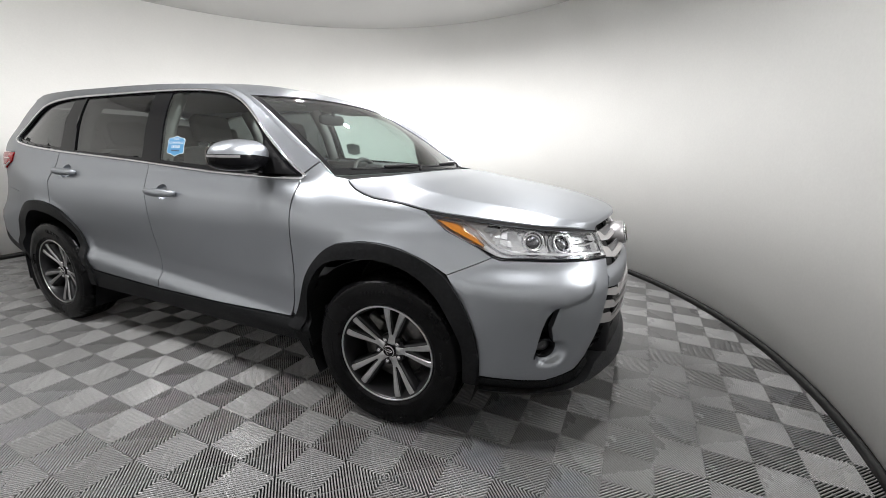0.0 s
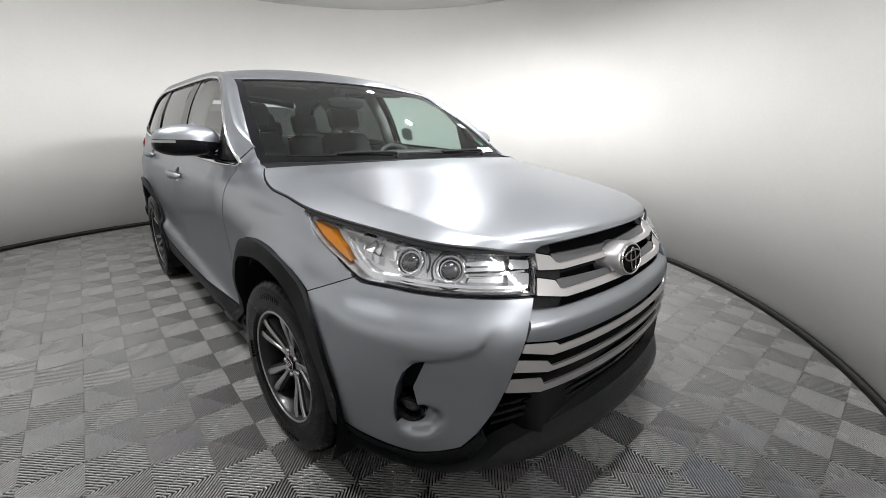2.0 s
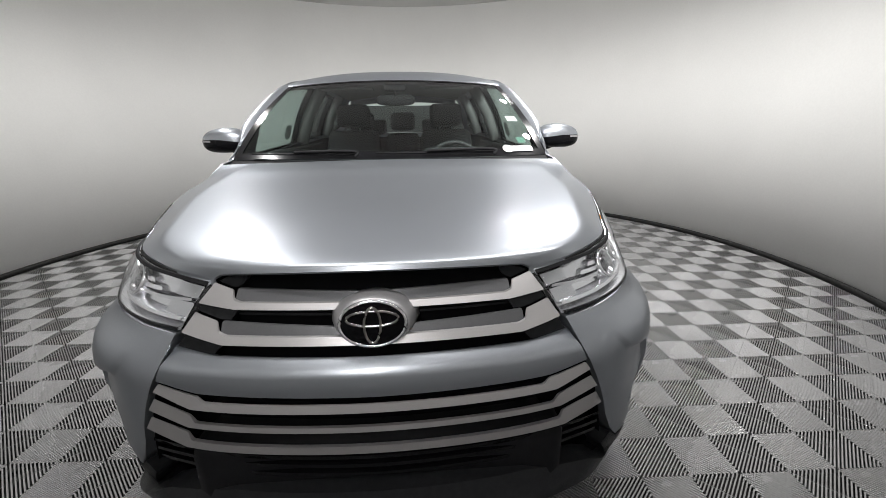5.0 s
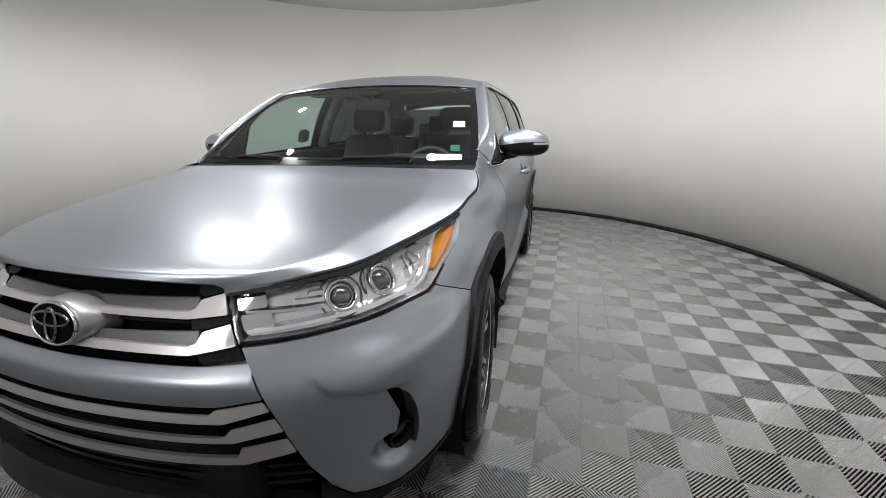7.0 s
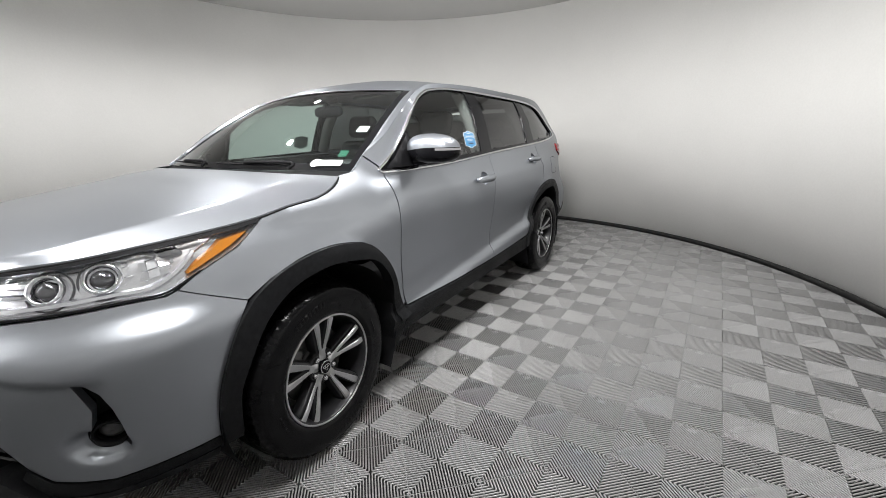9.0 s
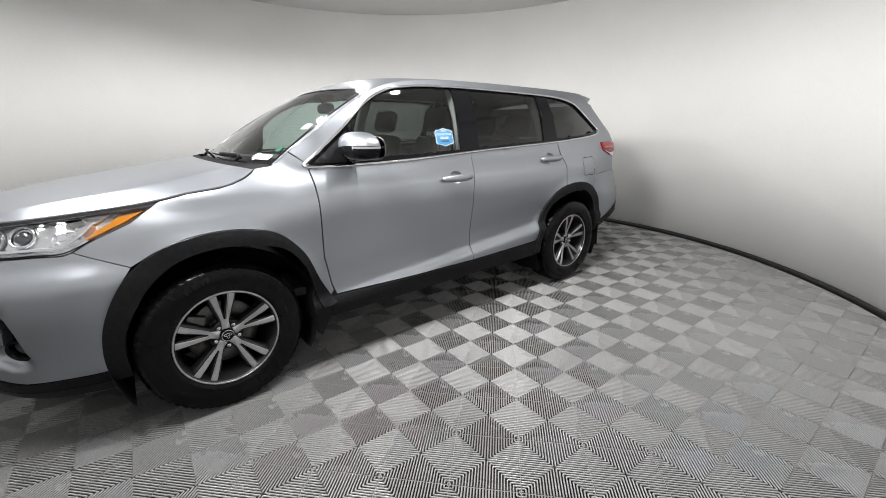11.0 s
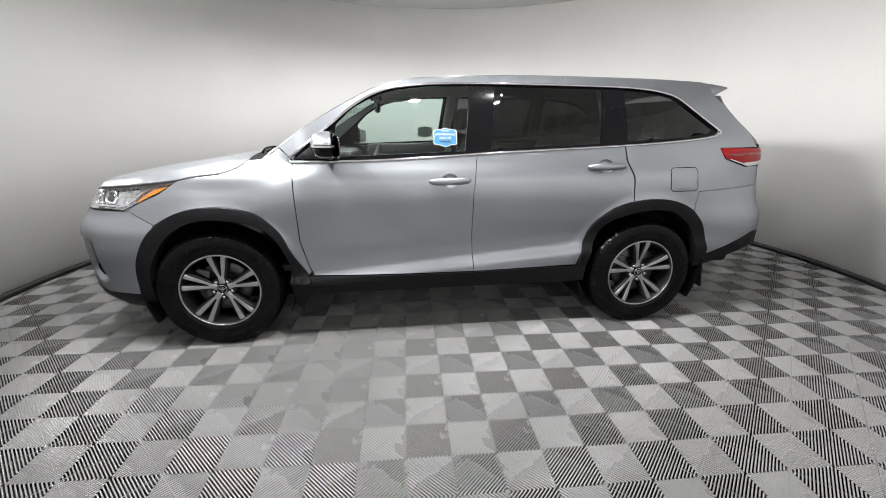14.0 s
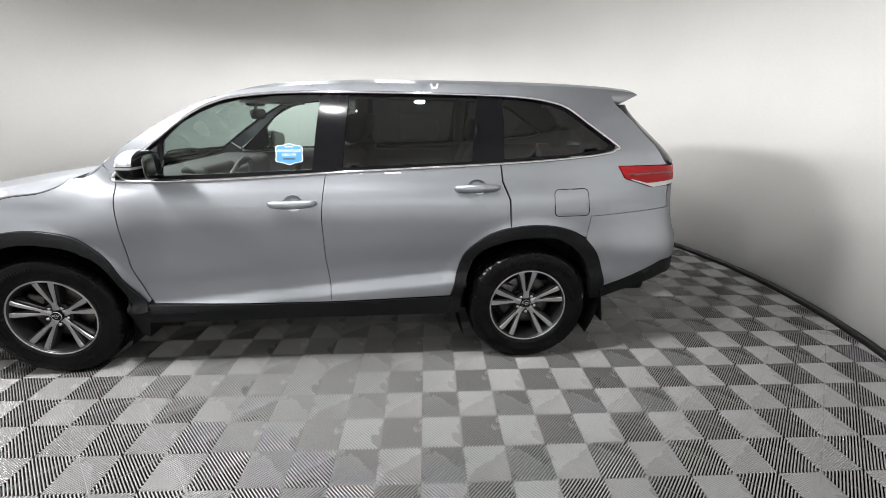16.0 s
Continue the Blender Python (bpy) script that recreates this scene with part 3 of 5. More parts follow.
def side_panels(side):
    # body side: A-pillar, roof rail, quarter panel
    rail_top = curve_points(ROOF_EDGE, 5)
    outline = rail_top + [(1.905, 1.60), (1.925, 1.548), (2.06, 1.435), (2.18, 1.323), (2.25, 1.225), (2.29, 1.206), (1.90, 1.206), (1.943, 1.135), (2.15, 1.077), (2.30, 1.085), (2.31, 0.950), (2.07, 0.939), (1.735, 0.928), (1.715, 0.80)]
    outline += curve_points(ARCH_R, 4)[::-1][14:30]
    outline += [(1.255, 0.87), (1.245, 1.034), (1.205, 1.13), (1.194, 1.229)] + curve_points([(1.194, 1.229), (1.605, 1.256), (1.834, 1.281), (1.885, 1.300), (1.905, 1.318)], 4)[1:]
    outline += curve_points(DLO_TOP, 4)[::-1][1:] + [(-0.903, 1.170)]
    on_body("body_side", outline, M_PAINT, side=side, step=0.032, gap=0.0018)
    # front wing
    wing = [(-0.889, 1.14), (-0.8785, 0.962), (-0.8735, 0.671), (-0.8365, 0.50), (-0.825, 0.462)] + curve_points(ARCH_F[:8], 4)[1:]
    wing += [(-1.685, 0.790), (-1.717, 0.804), (-1.867, 0.868), (-1.813, 0.899), (-1.66, 0.963), (-1.55, 1.038), (-1.44, 1.060), (-1.31, 1.074), (-1.25, 1.089), (-1.20, 1.108), (-1.165, 1.128), (-1.14, 1.150), (-1.06, 1.158), (-1.0, 1.197), (-0.968, 1.2205), (-0.906, 1.168)]
    on_body("front_wing", wing, M_PAINT, side=side, step=0.022)
    # doors
    shut_b = [(0.209, 0.437), (0.192, 0.70), (0.195, 0.94), (0.21, 1.08), (0.224, 1.180)]
    door = [(-0.885, 1.140), (-0.877, 0.962), (-0.872, 0.671), (-0.835, 0.50), (-0.81, 0.437)] + shut_b + [(-0.351, 1.150), (-0.80, 1.142)]
    DOORS[side, 0] = on_body("front_door", door, M_PAINT, side=side, step=0.024, holes=[cup_outline(0.048, 1.026)])
    door = shut_b[::-1] + [(0.91, 0.452)] + curve_points(ARCH_R[1:6], 4) + [(1.252, 0.877), (1.239, 1.034), (1.199, 1.13), (1.190, 1.224), (0.439, 1.190)]
    DOORS[side, 1] = on_body("rear_door", door, M_PAINT, side=side, step=0.024, holes=[cup_outline(1.056, 1.100)])
    # front bumper cheek with the lamp recess
    cheek = [(-2.497, 0.838), (-2.277, 0.851), (-2.02, 0.859), (-1.90, 0.857), (-1.867, 0.8675), (-1.717, 0.8035), (-1.685, 0.7895)] + curve_points(ARCH_F[8:], 4) + [(-1.842, 0.356), (-2.12, 0.352), (-2.26, 0.388), (-2.312, 0.44), (-2.36, 0.52), (-2.415, 0.66)]
    recess = [(-2.155, 0.683), (-2.122, 0.674), (-2.094, 0.648), (-2.076, 0.60), (-2.066, 0.54), (-2.060, 0.47), (-2.062, 0.452)]
    recess += [(-2.102 + 0.047 * math.cos(radians(a)), 0.505 + 0.047 * math.sin(radians(a))) for a in range(-60, -250, -24)] + [(-2.121, 0.598), (-2.138, 0.642)]
    recess = filleted(recess, 0.006, 3)

    def dent(s, z):
        # a sharp ledge runs from the recess towards the grille; a smooth bowl lies below the lamp
        ridge = lerp_table([(-2.40, 0.81), (-2.378, 0.796), (-2.33, 0.760), (-2.294, 0.716), (-2.234, 0.700), (-2.155, 0.687)], s)
        d = -0.024 * blend(ridge + 0.010, ridge - 0.012, z) * blend(0.42, 0.62, z) * blend(-2.375, -2.20, s) * blend(-2.06, -2.16, s)
        u, v = (s + 2.132) * 0.94 - (z - 0.478) * 0.34, (s + 2.132) * 0.34 + (z - 0.478) * 0.94
        return d - 0.040 * blend(1.0, 0.45, math.hypot(u / 0.088, v / 0.062))
    on_body("bumper_cheek", cheek, M_PAINT, side=side, gap=0.001, step=0.0125, holes=[recess], puff=dent, thick=0.055)
    on_body("fog_lamp_recess", recess, M_BLACK, side=side, gap=-0.006, out=-0.075, thick=-0.045, roll=0, step=0.03)
    fog = lathe([(0.0455, -0.05), (0.0465, 0.004), (0.044, 0.010), (0.039, 0.009), (0.033, -0.012), (0.031, -0.05)], 32)
    fog.transform(stand(-2.102, 0.505, -0.030))
    ring = part("fog_lamp", mirrored(fog) if side < 0 else fog, M_GLOSSBLACK, car)
    fog = lathe([(0.001, -0.03), (0.001, -0.008), (0.02, -0.011), (0.032, -0.020), (0.032, -0.03)], 32)
    fog.transform(stand(-2.102, 0.505, -0.030))
    part("lens", mirrored(fog) if side < 0 else fog, M_DARKSILVER, ring)
    on_body("bumper_lip", [(-1.80, 0.352), (-2.12, 0.348), (-2.26, 0.384), (-2.315, 0.436), (-2.345, 0.40), (-2.29, 0.325), (-2.16, 0.272), (-1.82, 0.285)], M_CLAD, side=side, gap=0.001, out=0.004, thick=0.06, step=0.03)
    # rear bumper
    bumper = [(1.80, 0.68), (1.716, 0.795), (1.736, 0.9265), (2.07, 0.9375), (2.31, 0.948), (S_TAIL, 0.95), (S_TAIL, 0.62), (2.25, 0.630), (2.03, 0.549), (1.835, 0.477)]
    on_body("rear_bumper", bumper, M_PAINT, side=side, step=0.06, gap=0.0)
    on_body("rear_valance", [(1.84, 0.474), (2.03, 0.545), (2.25, 0.626), (S_TAIL, 0.615), (S_TAIL, 0.52), (2.27, 0.53), (2.05, 0.452), (1.862, 0.386)], M_CLAD, side=side, step=0.06)
    # cladding
    on_body("wheel_arch_trim", curve_points(ARCH_F, 4) + curve_points(ARCH_F_IN, 4), M_CLAD, side=side, gap=0, out=0.016, thick=0.06, roll=0.0, step=0.03)
    on_body("wheel_arch_trim", curve_points(ARCH_R, 4) + curve_points(ARCH_R_IN, 4), M_CLAD, side=side, gap=0, out=0.016, thick=0.06, roll=0.0, step=0.03)
    on_body("sill_trim", [(-0.85, 0.432), (0.21, 0.432), (0.93, 0.445), (0.92, 0.325), (0.206, 0.325), (-0.86, 0.315)], M_CLAD, side=side, gap=0.001, out=0.006, thick=0.04, roll=0.0, step=0.05)
    # side glazing: black frame with three openings
    top, low = curve_points(DLO_TOP, 4), curve_points(DLO_LOW, 4)
    opening = top + low
    g1 = filleted([(-0.640, 1.168), (-0.625, 1.352), (-0.535, 1.438), (-0.45, 1.487), (-0.36, 1.527), (-0.25, 1.556), (-0.03, 1.579), (0.198, 1.584), (0.150, 1.198)], 0.012)
    g2 = filleted([(0.315, 1.207), (0.352, 1.583), (0.714, 1.581), (1.066, 1.575), (1.030, 1.236)], 0.012)
    g3 = filleted([(1.215, 1.250), (1.212, 1.572), (1.36, 1.561), (1.485, 1.540), (1.58, 1.510), (1.70, 1.432), (1.855, 1.325), (1.82, 1.298), (1.60, 1.273)], 0.012)
    on_body("window_surround", opening, M_GLOSSBLACK, side=side, gap=0.004, out=-0.010, thick=0.02, step=0.06, holes=[g1, g2, g3])
    for name, g, m in (("front_window", g1, M_GLASS), ("rear_window", g2, M_PRIVACY), ("quarter_window", g3, M_PRIVACY)):
        on_body(name, g, m, side=side, gap=-0.004, out=-0.014, thick=0, roll=0, step=0.06).visible_shadow = False
    on_body("window_divider", ribbon([(1.034, 1.236), (1.070, 1.576)], 0.016), M_GLOSSBLACK, side=side, gap=0, out=-0.006, thick=0.01)
    corner = [(-0.872, 1.1445), (-0.894, 1.147), (-0.9025, 1.157), (-0.893, 1.172)]
    line = curve_points(DLO_TOP[1:] + DLO_LOW[:-1] + corner, 5, closed=True)
    b = tube([body(s, z - 0.004, 0.001) for s, z in line], 0.0085, 8, closed=True)
    part("chrome_moulding", mirrored(b) if side < 0 else b, M_CHROME, car)
    on_body("inner_shell", [(-0.9, 0.35), (0.95, 0.35), (0.95, 0.88), (1.9, 0.88), (1.9, 1.2), (1.2, 1.2), (-0.8, 1.12), (-0.9, 1.1)], M_TRIMGREY, side=side, gap=0, out=-0.035, thick=0, roll=0, step=0.1)


both(side_panels)

# hood
HOOD_EDGE = [(-2.56, 0.953), (-2.42, 0.966), (-2.28, 0.980), (-1.96, 1.000), (-1.70, 1.024), (-1.56, 1.042), (-1.44, 1.064), (-1.31, 1.079), (-1.25, 1.0935), (-1.20, 1.1125), (-1.165, 1.1325), (-1.145, 1.148)]
HOOD_MID = [(0.0, 0.982), (0.010, 0.996), (0.03, 1.003), (0.10, 1.018), (0.30, 1.055), (0.60, 1.097), (0.76, 1.120), (0.90, 1.145), (1.25, 1.18)]
hood_curve = curve_points(HOOD_EDGE, 6)
HOOD_FRONT = body(*HOOD_EDGE[0]).y


def hood_place(u, v):
    k = v * (len(hood_curve) - 1)
    i = min(int(k), len(hood_curve) - 2)
    s, z = (hood_curve[i][n] + (hood_curve[i + 1][n] - hood_curve[i][n]) * (k - i) for n in (0, 1))
    e = body(s, z)
    f = abs(u)
    bow = 0.065 + 0.045 * v
    zc = smooth_table(HOOD_MID, e.y - HOOD_FRONT)
    fc = 0.95 - 0.18 * blend(0, 0.9, v) ** 0.7
    top = zc - 0.017 * (f / fc) ** 2 * (1 - 0.3 * v)
    zr = zc - 0.017 * (1 - 0.3 * v)
    slope = zr + (e.z - zr) * (f - fc) / (1.0001 - fc)
    k = 0.004
    h = max(k - abs(top - slope), 0) / k
    z = min(top, slope) - h * h * k * 0.25
    return Vector((u * (e.x - 0.007), e.y - bow * (1 - f**2), z + 0.002))


def hood_mesh():
    bm = bmesh.new()
    nu, nv = 121, 70
    rows = []
    for j in range(-1, nv + 1):
        v = min(max(j / (nv - 1), 0), 1) ** 1.6
        row = []
        for i in range(nu):
            u = -1 + 2 * i / (nu - 1)
            p = hood_place(u, v)
            if j == -1:
                p += Vector((0, 0.006, -0.006))
            if j == nv:
                p += Vector((0, 0.004, -0.02))
            row.append(bm.verts.new(p))
        rows.append(row)
    for a, b in zip(rows, rows[1:]):
        for i in range(nu - 1):
            bm.faces.new((a[i], a[i + 1], b[i + 1], b[i]))
    for col in (0, nu - 1):
        low = [bm.verts.new(r[col].co + Vector((0, 0, -0.02))) for r in rows]
        for j in range(len(rows) - 1):
            bm.faces.new((rows[j][col], rows[j + 1][col], low[j + 1], low[j]))
    bmesh.ops.recalc_face_normals(bm, faces=bm.faces[:])
    for j in range(len(rows) - 1):
        for col in (0, nu - 1):
            bm.edges.get((rows[j][col], rows[j + 1][col])).smooth = False
    for i in range(nu - 1):
        bm.edges.get((rows[1][i], rows[1][i + 1])).smooth = False
    return bm


hood = part("hood", hood_mesh(), M_PAINT, car)
# dark tube added below each hood gap to draw its shade
for side in (1, -1):
    b = tube([body(s, z) + Vector((-0.004, 0, -0.007)) for s, z in hood_curve[6:]], 0.0045, 6)
    part("hood_seal", mirrored(b) if side < 0 else b, M_GAPSHADE, car)

# roof
roof_curve = curve_points(ROOF_EDGE[5:], 6)


def roof_place(u, v):
    k = v * (len(roof_curve) - 1)
    i = min(int(k), len(roof_curve) - 2)
    s, z = (roof_curve[i][n] + (roof_curve[i + 1][n] - roof_curve[i][n]) * (k - i) for n in (0, 1))
    e = body(s, z)
    f = abs(u)
    crown = 0.052 - 0.026 * (1 - min(1, v * 4)) - 0.01 * v
    return Vector((u * (e.x - 0.003), e.y - 0.09 * (1 - f**2) * max(0, 1 - v * 2.2), e.z - 0.006 + (crown + 0.006) * (1 - f**2.6)))


b = grid(21, 20, lambda i, j: roof_place(2 * i - 1, j) - Vector((0, 0, 0.035)))
part("headliner", b, M_LINER, car)

# windscreen
WS_EDGE = [(-1.045, 1.158), (-0.949, 1.228), (-0.80, 1.330), (-0.65, 1.423), (-0.471, 1.521), (-0.37, 1.562)]
ws_curve = curve_points(WS_EDGE, 6)
WS_HALF = [(1.15, 0.822), (1.24, 0.798), (1.32, 0.774), (1.43, 0.733), (1.515, 0.692), (1.58, 0.664)]


def ws_place(u, v, out=0.0):
    k = v * (len(ws_curve) - 1)
    i = min(int(k), len(ws_curve) - 2)
    s, z = (ws_curve[i][n] + (ws_curve[i + 1][n] - ws_curve[i][n]) * (k - i) for n in (0, 1))
    e = body(s, z)
    f = abs(u)
    x = lerp_table(WS_HALF, e.z)
    return Vector((u * x, e.y - (0.115 - 0.03 * v) * (1 - f**2.2) - out * 0.6, e.z + (0.0 + 0.030 * v) * (1 - f**2) + out * 0.8))


b = grid(31, 21, lambda i, j: ws_place(2 * i - 1, j))
part("windscreen", b, M_WSGLASS, car).visible_shadow = False


def ws_strip(u0, v0, u1, v1, out=0.003, nu=24, nv=3):
    b = grid(nu, nv, lambda i, j: ws_place(u0 + (u1 - u0) * i, v0 + (v1 - v0) * j, out))
    return b


part("windscreen_edge", joined(ws_strip(-1, 0, -0.95, 1, nu=4, nv=20), ws_strip(0.95, 0, 1, 1, nu=4, nv=20), ws_strip(-1, 0.0, 1, 0.10), ws_strip(-1, 0.915, 1, 0.945)), M_GLOSSBLACK, car)


def roof_skin(i, j):
    """Roof with its front edge rolled down onto the glass."""
    u, j = 2 * i - 1, j * 48
    if j >= 8:
        return roof_place(u, (j - 8) / 40)
    q, r = ws_place(u, 0.945, 0.004), roof_place(u, 0.0)
    f = j / 8
    ahead = (r - roof_place(u, 0.05)) * 0.35
    k = r + ahead
    return q * (1 - f) ** 2 + k * 2 * f * (1 - f) + r * f**2


b = grid(41, 49, roof_skin)
bmesh.ops.recalc_face_normals(b, faces=b.faces[:])
part("roof", b, M_PAINT, car)
# inner faces of the screen pillars
pillar_curve = curve_points([(-1.06, 1.157), (-1.0, 1.197)] + ROOF_EDGE[:6], 5)


def ws_height(z):
    """Share of the windscreen's edge that lies below a height."""
    return lerp_table([(p[1], k / (len(ws_curve) - 1)) for k, p in enumerate(ws_curve)], z)


for side in (1, -1):
    b = grid(5, len(pillar_curve), lambda i, j: (lambda p, q: p * (1 - i) + q * i + Vector((0, -0.3, 1)) * 0.008 * math.sin(math.pi * i))(
        body(*pillar_curve[min(round(j * (len(pillar_curve) - 1)), len(pillar_curve) - 1)]), ws_place(1.0, ws_height(pillar_curve[min(round(j * (len(pillar_curve) - 1)), len(pillar_curve) - 1)][1]), 0.003)))
    if side < 0:
        b = mirrored(b)
    part("screen_pillar", b, M_PAINT, car)
# cowl below the glass
b = grid(31, 5, lambda i, j: hood_place(1.98 * i - 0.99, 1.0) * (1 - j) + ws_place(1.98 * i - 0.99, 0.0) * j + Vector((0, 0, -0.022 * math.sin(math.pi * j))))
part("cowl", b, M_BLACK, car)

# ---- front end: grille, bars, emblem, lip, headlights ----
N = S_NOSE
GRILLE = [(N, 0.968), (-2.62, 0.962), (-2.555, 0.945), (-2.50, 0.84), (-2.42, 0.66), (-2.36, 0.50), (-2.30, 0.34), (N, 0.36)]
# near-black sheet stands in for the deep shade behind the grille
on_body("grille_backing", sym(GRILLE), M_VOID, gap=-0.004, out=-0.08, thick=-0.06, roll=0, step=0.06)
BAR1 = [(N, 0.903), (-2.66, 0.908), (-2.640, 0.913), (-2.631, 0.931), (-2.566, 0.945), (-2.541, 0.903), (-2.65, 0.893), (N, 0.885)]
BAR2 = [(N, 0.833), (-2.637, 0.840), (-2.617, 0.846), (-2.608, 0.868), (-2.534, 0.884), (-2.510, 0.840), (-2.631, 0.820), (N, 0.813)]
SLAT1 = [(N, 0.673), (-2.582, 0.684), (-2.567, 0.697), (-2.449, 0.714), (-2.434, 0.690), (-2.548, 0.663), (N, 0.661)]
SLAT2 = [(N, 0.618), (-2.552, 0.625), (-2.537, 0.643), (-2.427, 0.668), (-2.408, 0.634), (-2.531, 0.609), (N, 0.606)]
SLAT3 = [(N, 0.564), (-2.527, 0.566), (-2.519, 0.588), (-2.404, 0.611), (-2.384, 0.572), (-2.511, 0.543), (N, 0.551)]
grille = {}
for bar, depth in ((BAR1, 0), (BAR2, 0), (SLAT1, 0), (SLAT2, 0), (SLAT3, 0)):
    on_body("grille_bar", filleted(sym(bar), 0.004, 2), M_SATIN, gap=0.0012, out=0.0, thick=0.010, puff=lambda s, z, c=bar[0][1]: 0.22 * (c - z), roll=0, step=0.035, label="satin silver grille bar with angled ends")
for plate in ([(N, 0.924), (-2.640, 0.932), (-2.640, 0.903), (N, 0.896)], [(N, 0.852), (-2.618, 0.866), (-2.618, 0.836), (N, 0.826)]):
    part("grille_plate", skin(filleted(sym(plate), 0.005, 2), body, 0.03, 0.006, 0, -0.012), M_DARKSILVER, car, "dull grey plate above a grille bar", smooth=False)
on_body("bumper_bar", filleted(sym([(N, 0.788), (-2.60, 0.790), (-2.485, 0.803), (-2.449, 0.722), (-2.565, 0.703), (N, 0.699)]), 0.004, 2), M_PAINT, gap=0, out=0.006, thick=0.02,
        roll=0, step=0.011, puff=lambda s, z: -0.9 * max(0, z - 0.764) - 0.22 * max(0, 0.764 - z))
for z in (0.445, 0.475, 0.505):
    on_body("lower_slat", sym([(N, z + 0.008), (-2.36, z + 0.012), (-2.355, z), (N, z - 0.004)]), M_GLOSSBLACK, gap=0, out=-0.018, thick=0.04, roll=0, step=0.05)
for z in (0.868, 0.79 + 0.012, 0.64, 0.585):
    on_body("lower_slat", sym([(N, z + 0.003), (-2.56, z + 0.005), (-2.56, z), (N, z - 0.002)]), M_BLACK, gap=0, out=-0.045, thick=0.03, roll=0, step=0.05)
for infill in ([(-2.655, 0.893), (-2.548, 0.900), (-2.538, 0.884), (-2.612, 0.868), (-2.64, 0.868)], [(-2.63, 0.82), (-2.514, 0.836), (-2.494, 0.803), (-2.60, 0.79)], [(-2.66, 0.965), (-2.63, 0.962), (-2.572, 0.945), (-2.630, 0.932), (-2.65, 0.94)]):
    for side in (1, -1):
        on_body("grille_corner", infill, M_CLAD, side=side, gap=0, out=-0.016, thick=0.02, step=0.03)
LIP = [(N, 0.425), (-2.62, 0.415), (-2.40, 0.375), (-2.30, 0.325), (-2.16, 0.290), (-1.84, 0.300), (-1.84, 0.235), (-2.16, 0.215), (-2.45, 0.225), (N, 0.245)]
on_body("front_lip", sym(LIP), M_LIP, gap=0.001, out=0.006, thick=0.06, roll=0, step=0.03,
        puff=lambda s, z: 0.035 * math.exp(-((z - 0.315) / 0.05) ** 2) * blend(-2.25, -2.45, s))

# emblem: plain oval ring and loops on a dark disc
EMB = body(N, 0.868, 0.026) + Vector((0, 0, 0.009))
EMB_M = Matrix.Translation(EMB) @ Matrix.Rotation(radians(-12), 4, "X")


def loop(a, b, r, y=0.0, cz=0.0, sides=8, n=48):
    pts = [(a * math.cos(2 * math.pi * k / n), y, cz + b * math.sin(2 * math.pi * k / n)) for k in range(n)]
    bm = tube(pts, r, sides, closed=True)
    bm.transform(EMB_M)
    return bm


def ellipse_stack(rows, n=48, cap=True):
    bm = bmesh.new()
    rings = [[bm.verts.new((a * math.cos(2 * math.pi * k / n), y, cz + b * math.sin(2 * math.pi * k / n))) for k in range(n)] for a, b, y, cz in rows]
    for p, q in zip(rings, rings[1:]):
        for k in range(n):
            bm.faces.new((p[k], p[(k + 1) % n], q[(k + 1) % n], q[k]))
    if cap:
        bm.faces.new(rings[-1])
    bmesh.ops.recalc_face_normals(bm, faces=bm.faces[:])
    return bm


b = ellipse_stack([(0.110, 0.064, 0.085, 0.004), (0.104, 0.063, 0.050, 0.004), (0.095, 0.062, 0.022, 0.003), (0.086, 0.059, 0.006, 0.001), (0.082, 0.056, 0.0, 0)])
b.transform(EMB_M)
part("emblem_cowl", b, M_PLATE, car)
b = ellipse_stack([(0.080, 0.055, 0.004, 0), (0.077, 0.052, -0.004, 0), (0.06, 0.038, -0.0065, 0), (0.02, 0.012, -0.0075, 0)])
b.transform(EMB_M)
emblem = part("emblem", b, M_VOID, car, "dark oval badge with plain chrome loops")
part("ring", loop(0.077, 0.0525, 0.0042, -0.004), M_CHROME, emblem)
part("ring", loop(0.060, 0.0175, 0.0042, -0.009, 0.013), M_EMBLEM, emblem)
part("ring", loop(0.019, 0.041, 0.0042, -0.010, -0.002), M_EMBLEM, emblem)


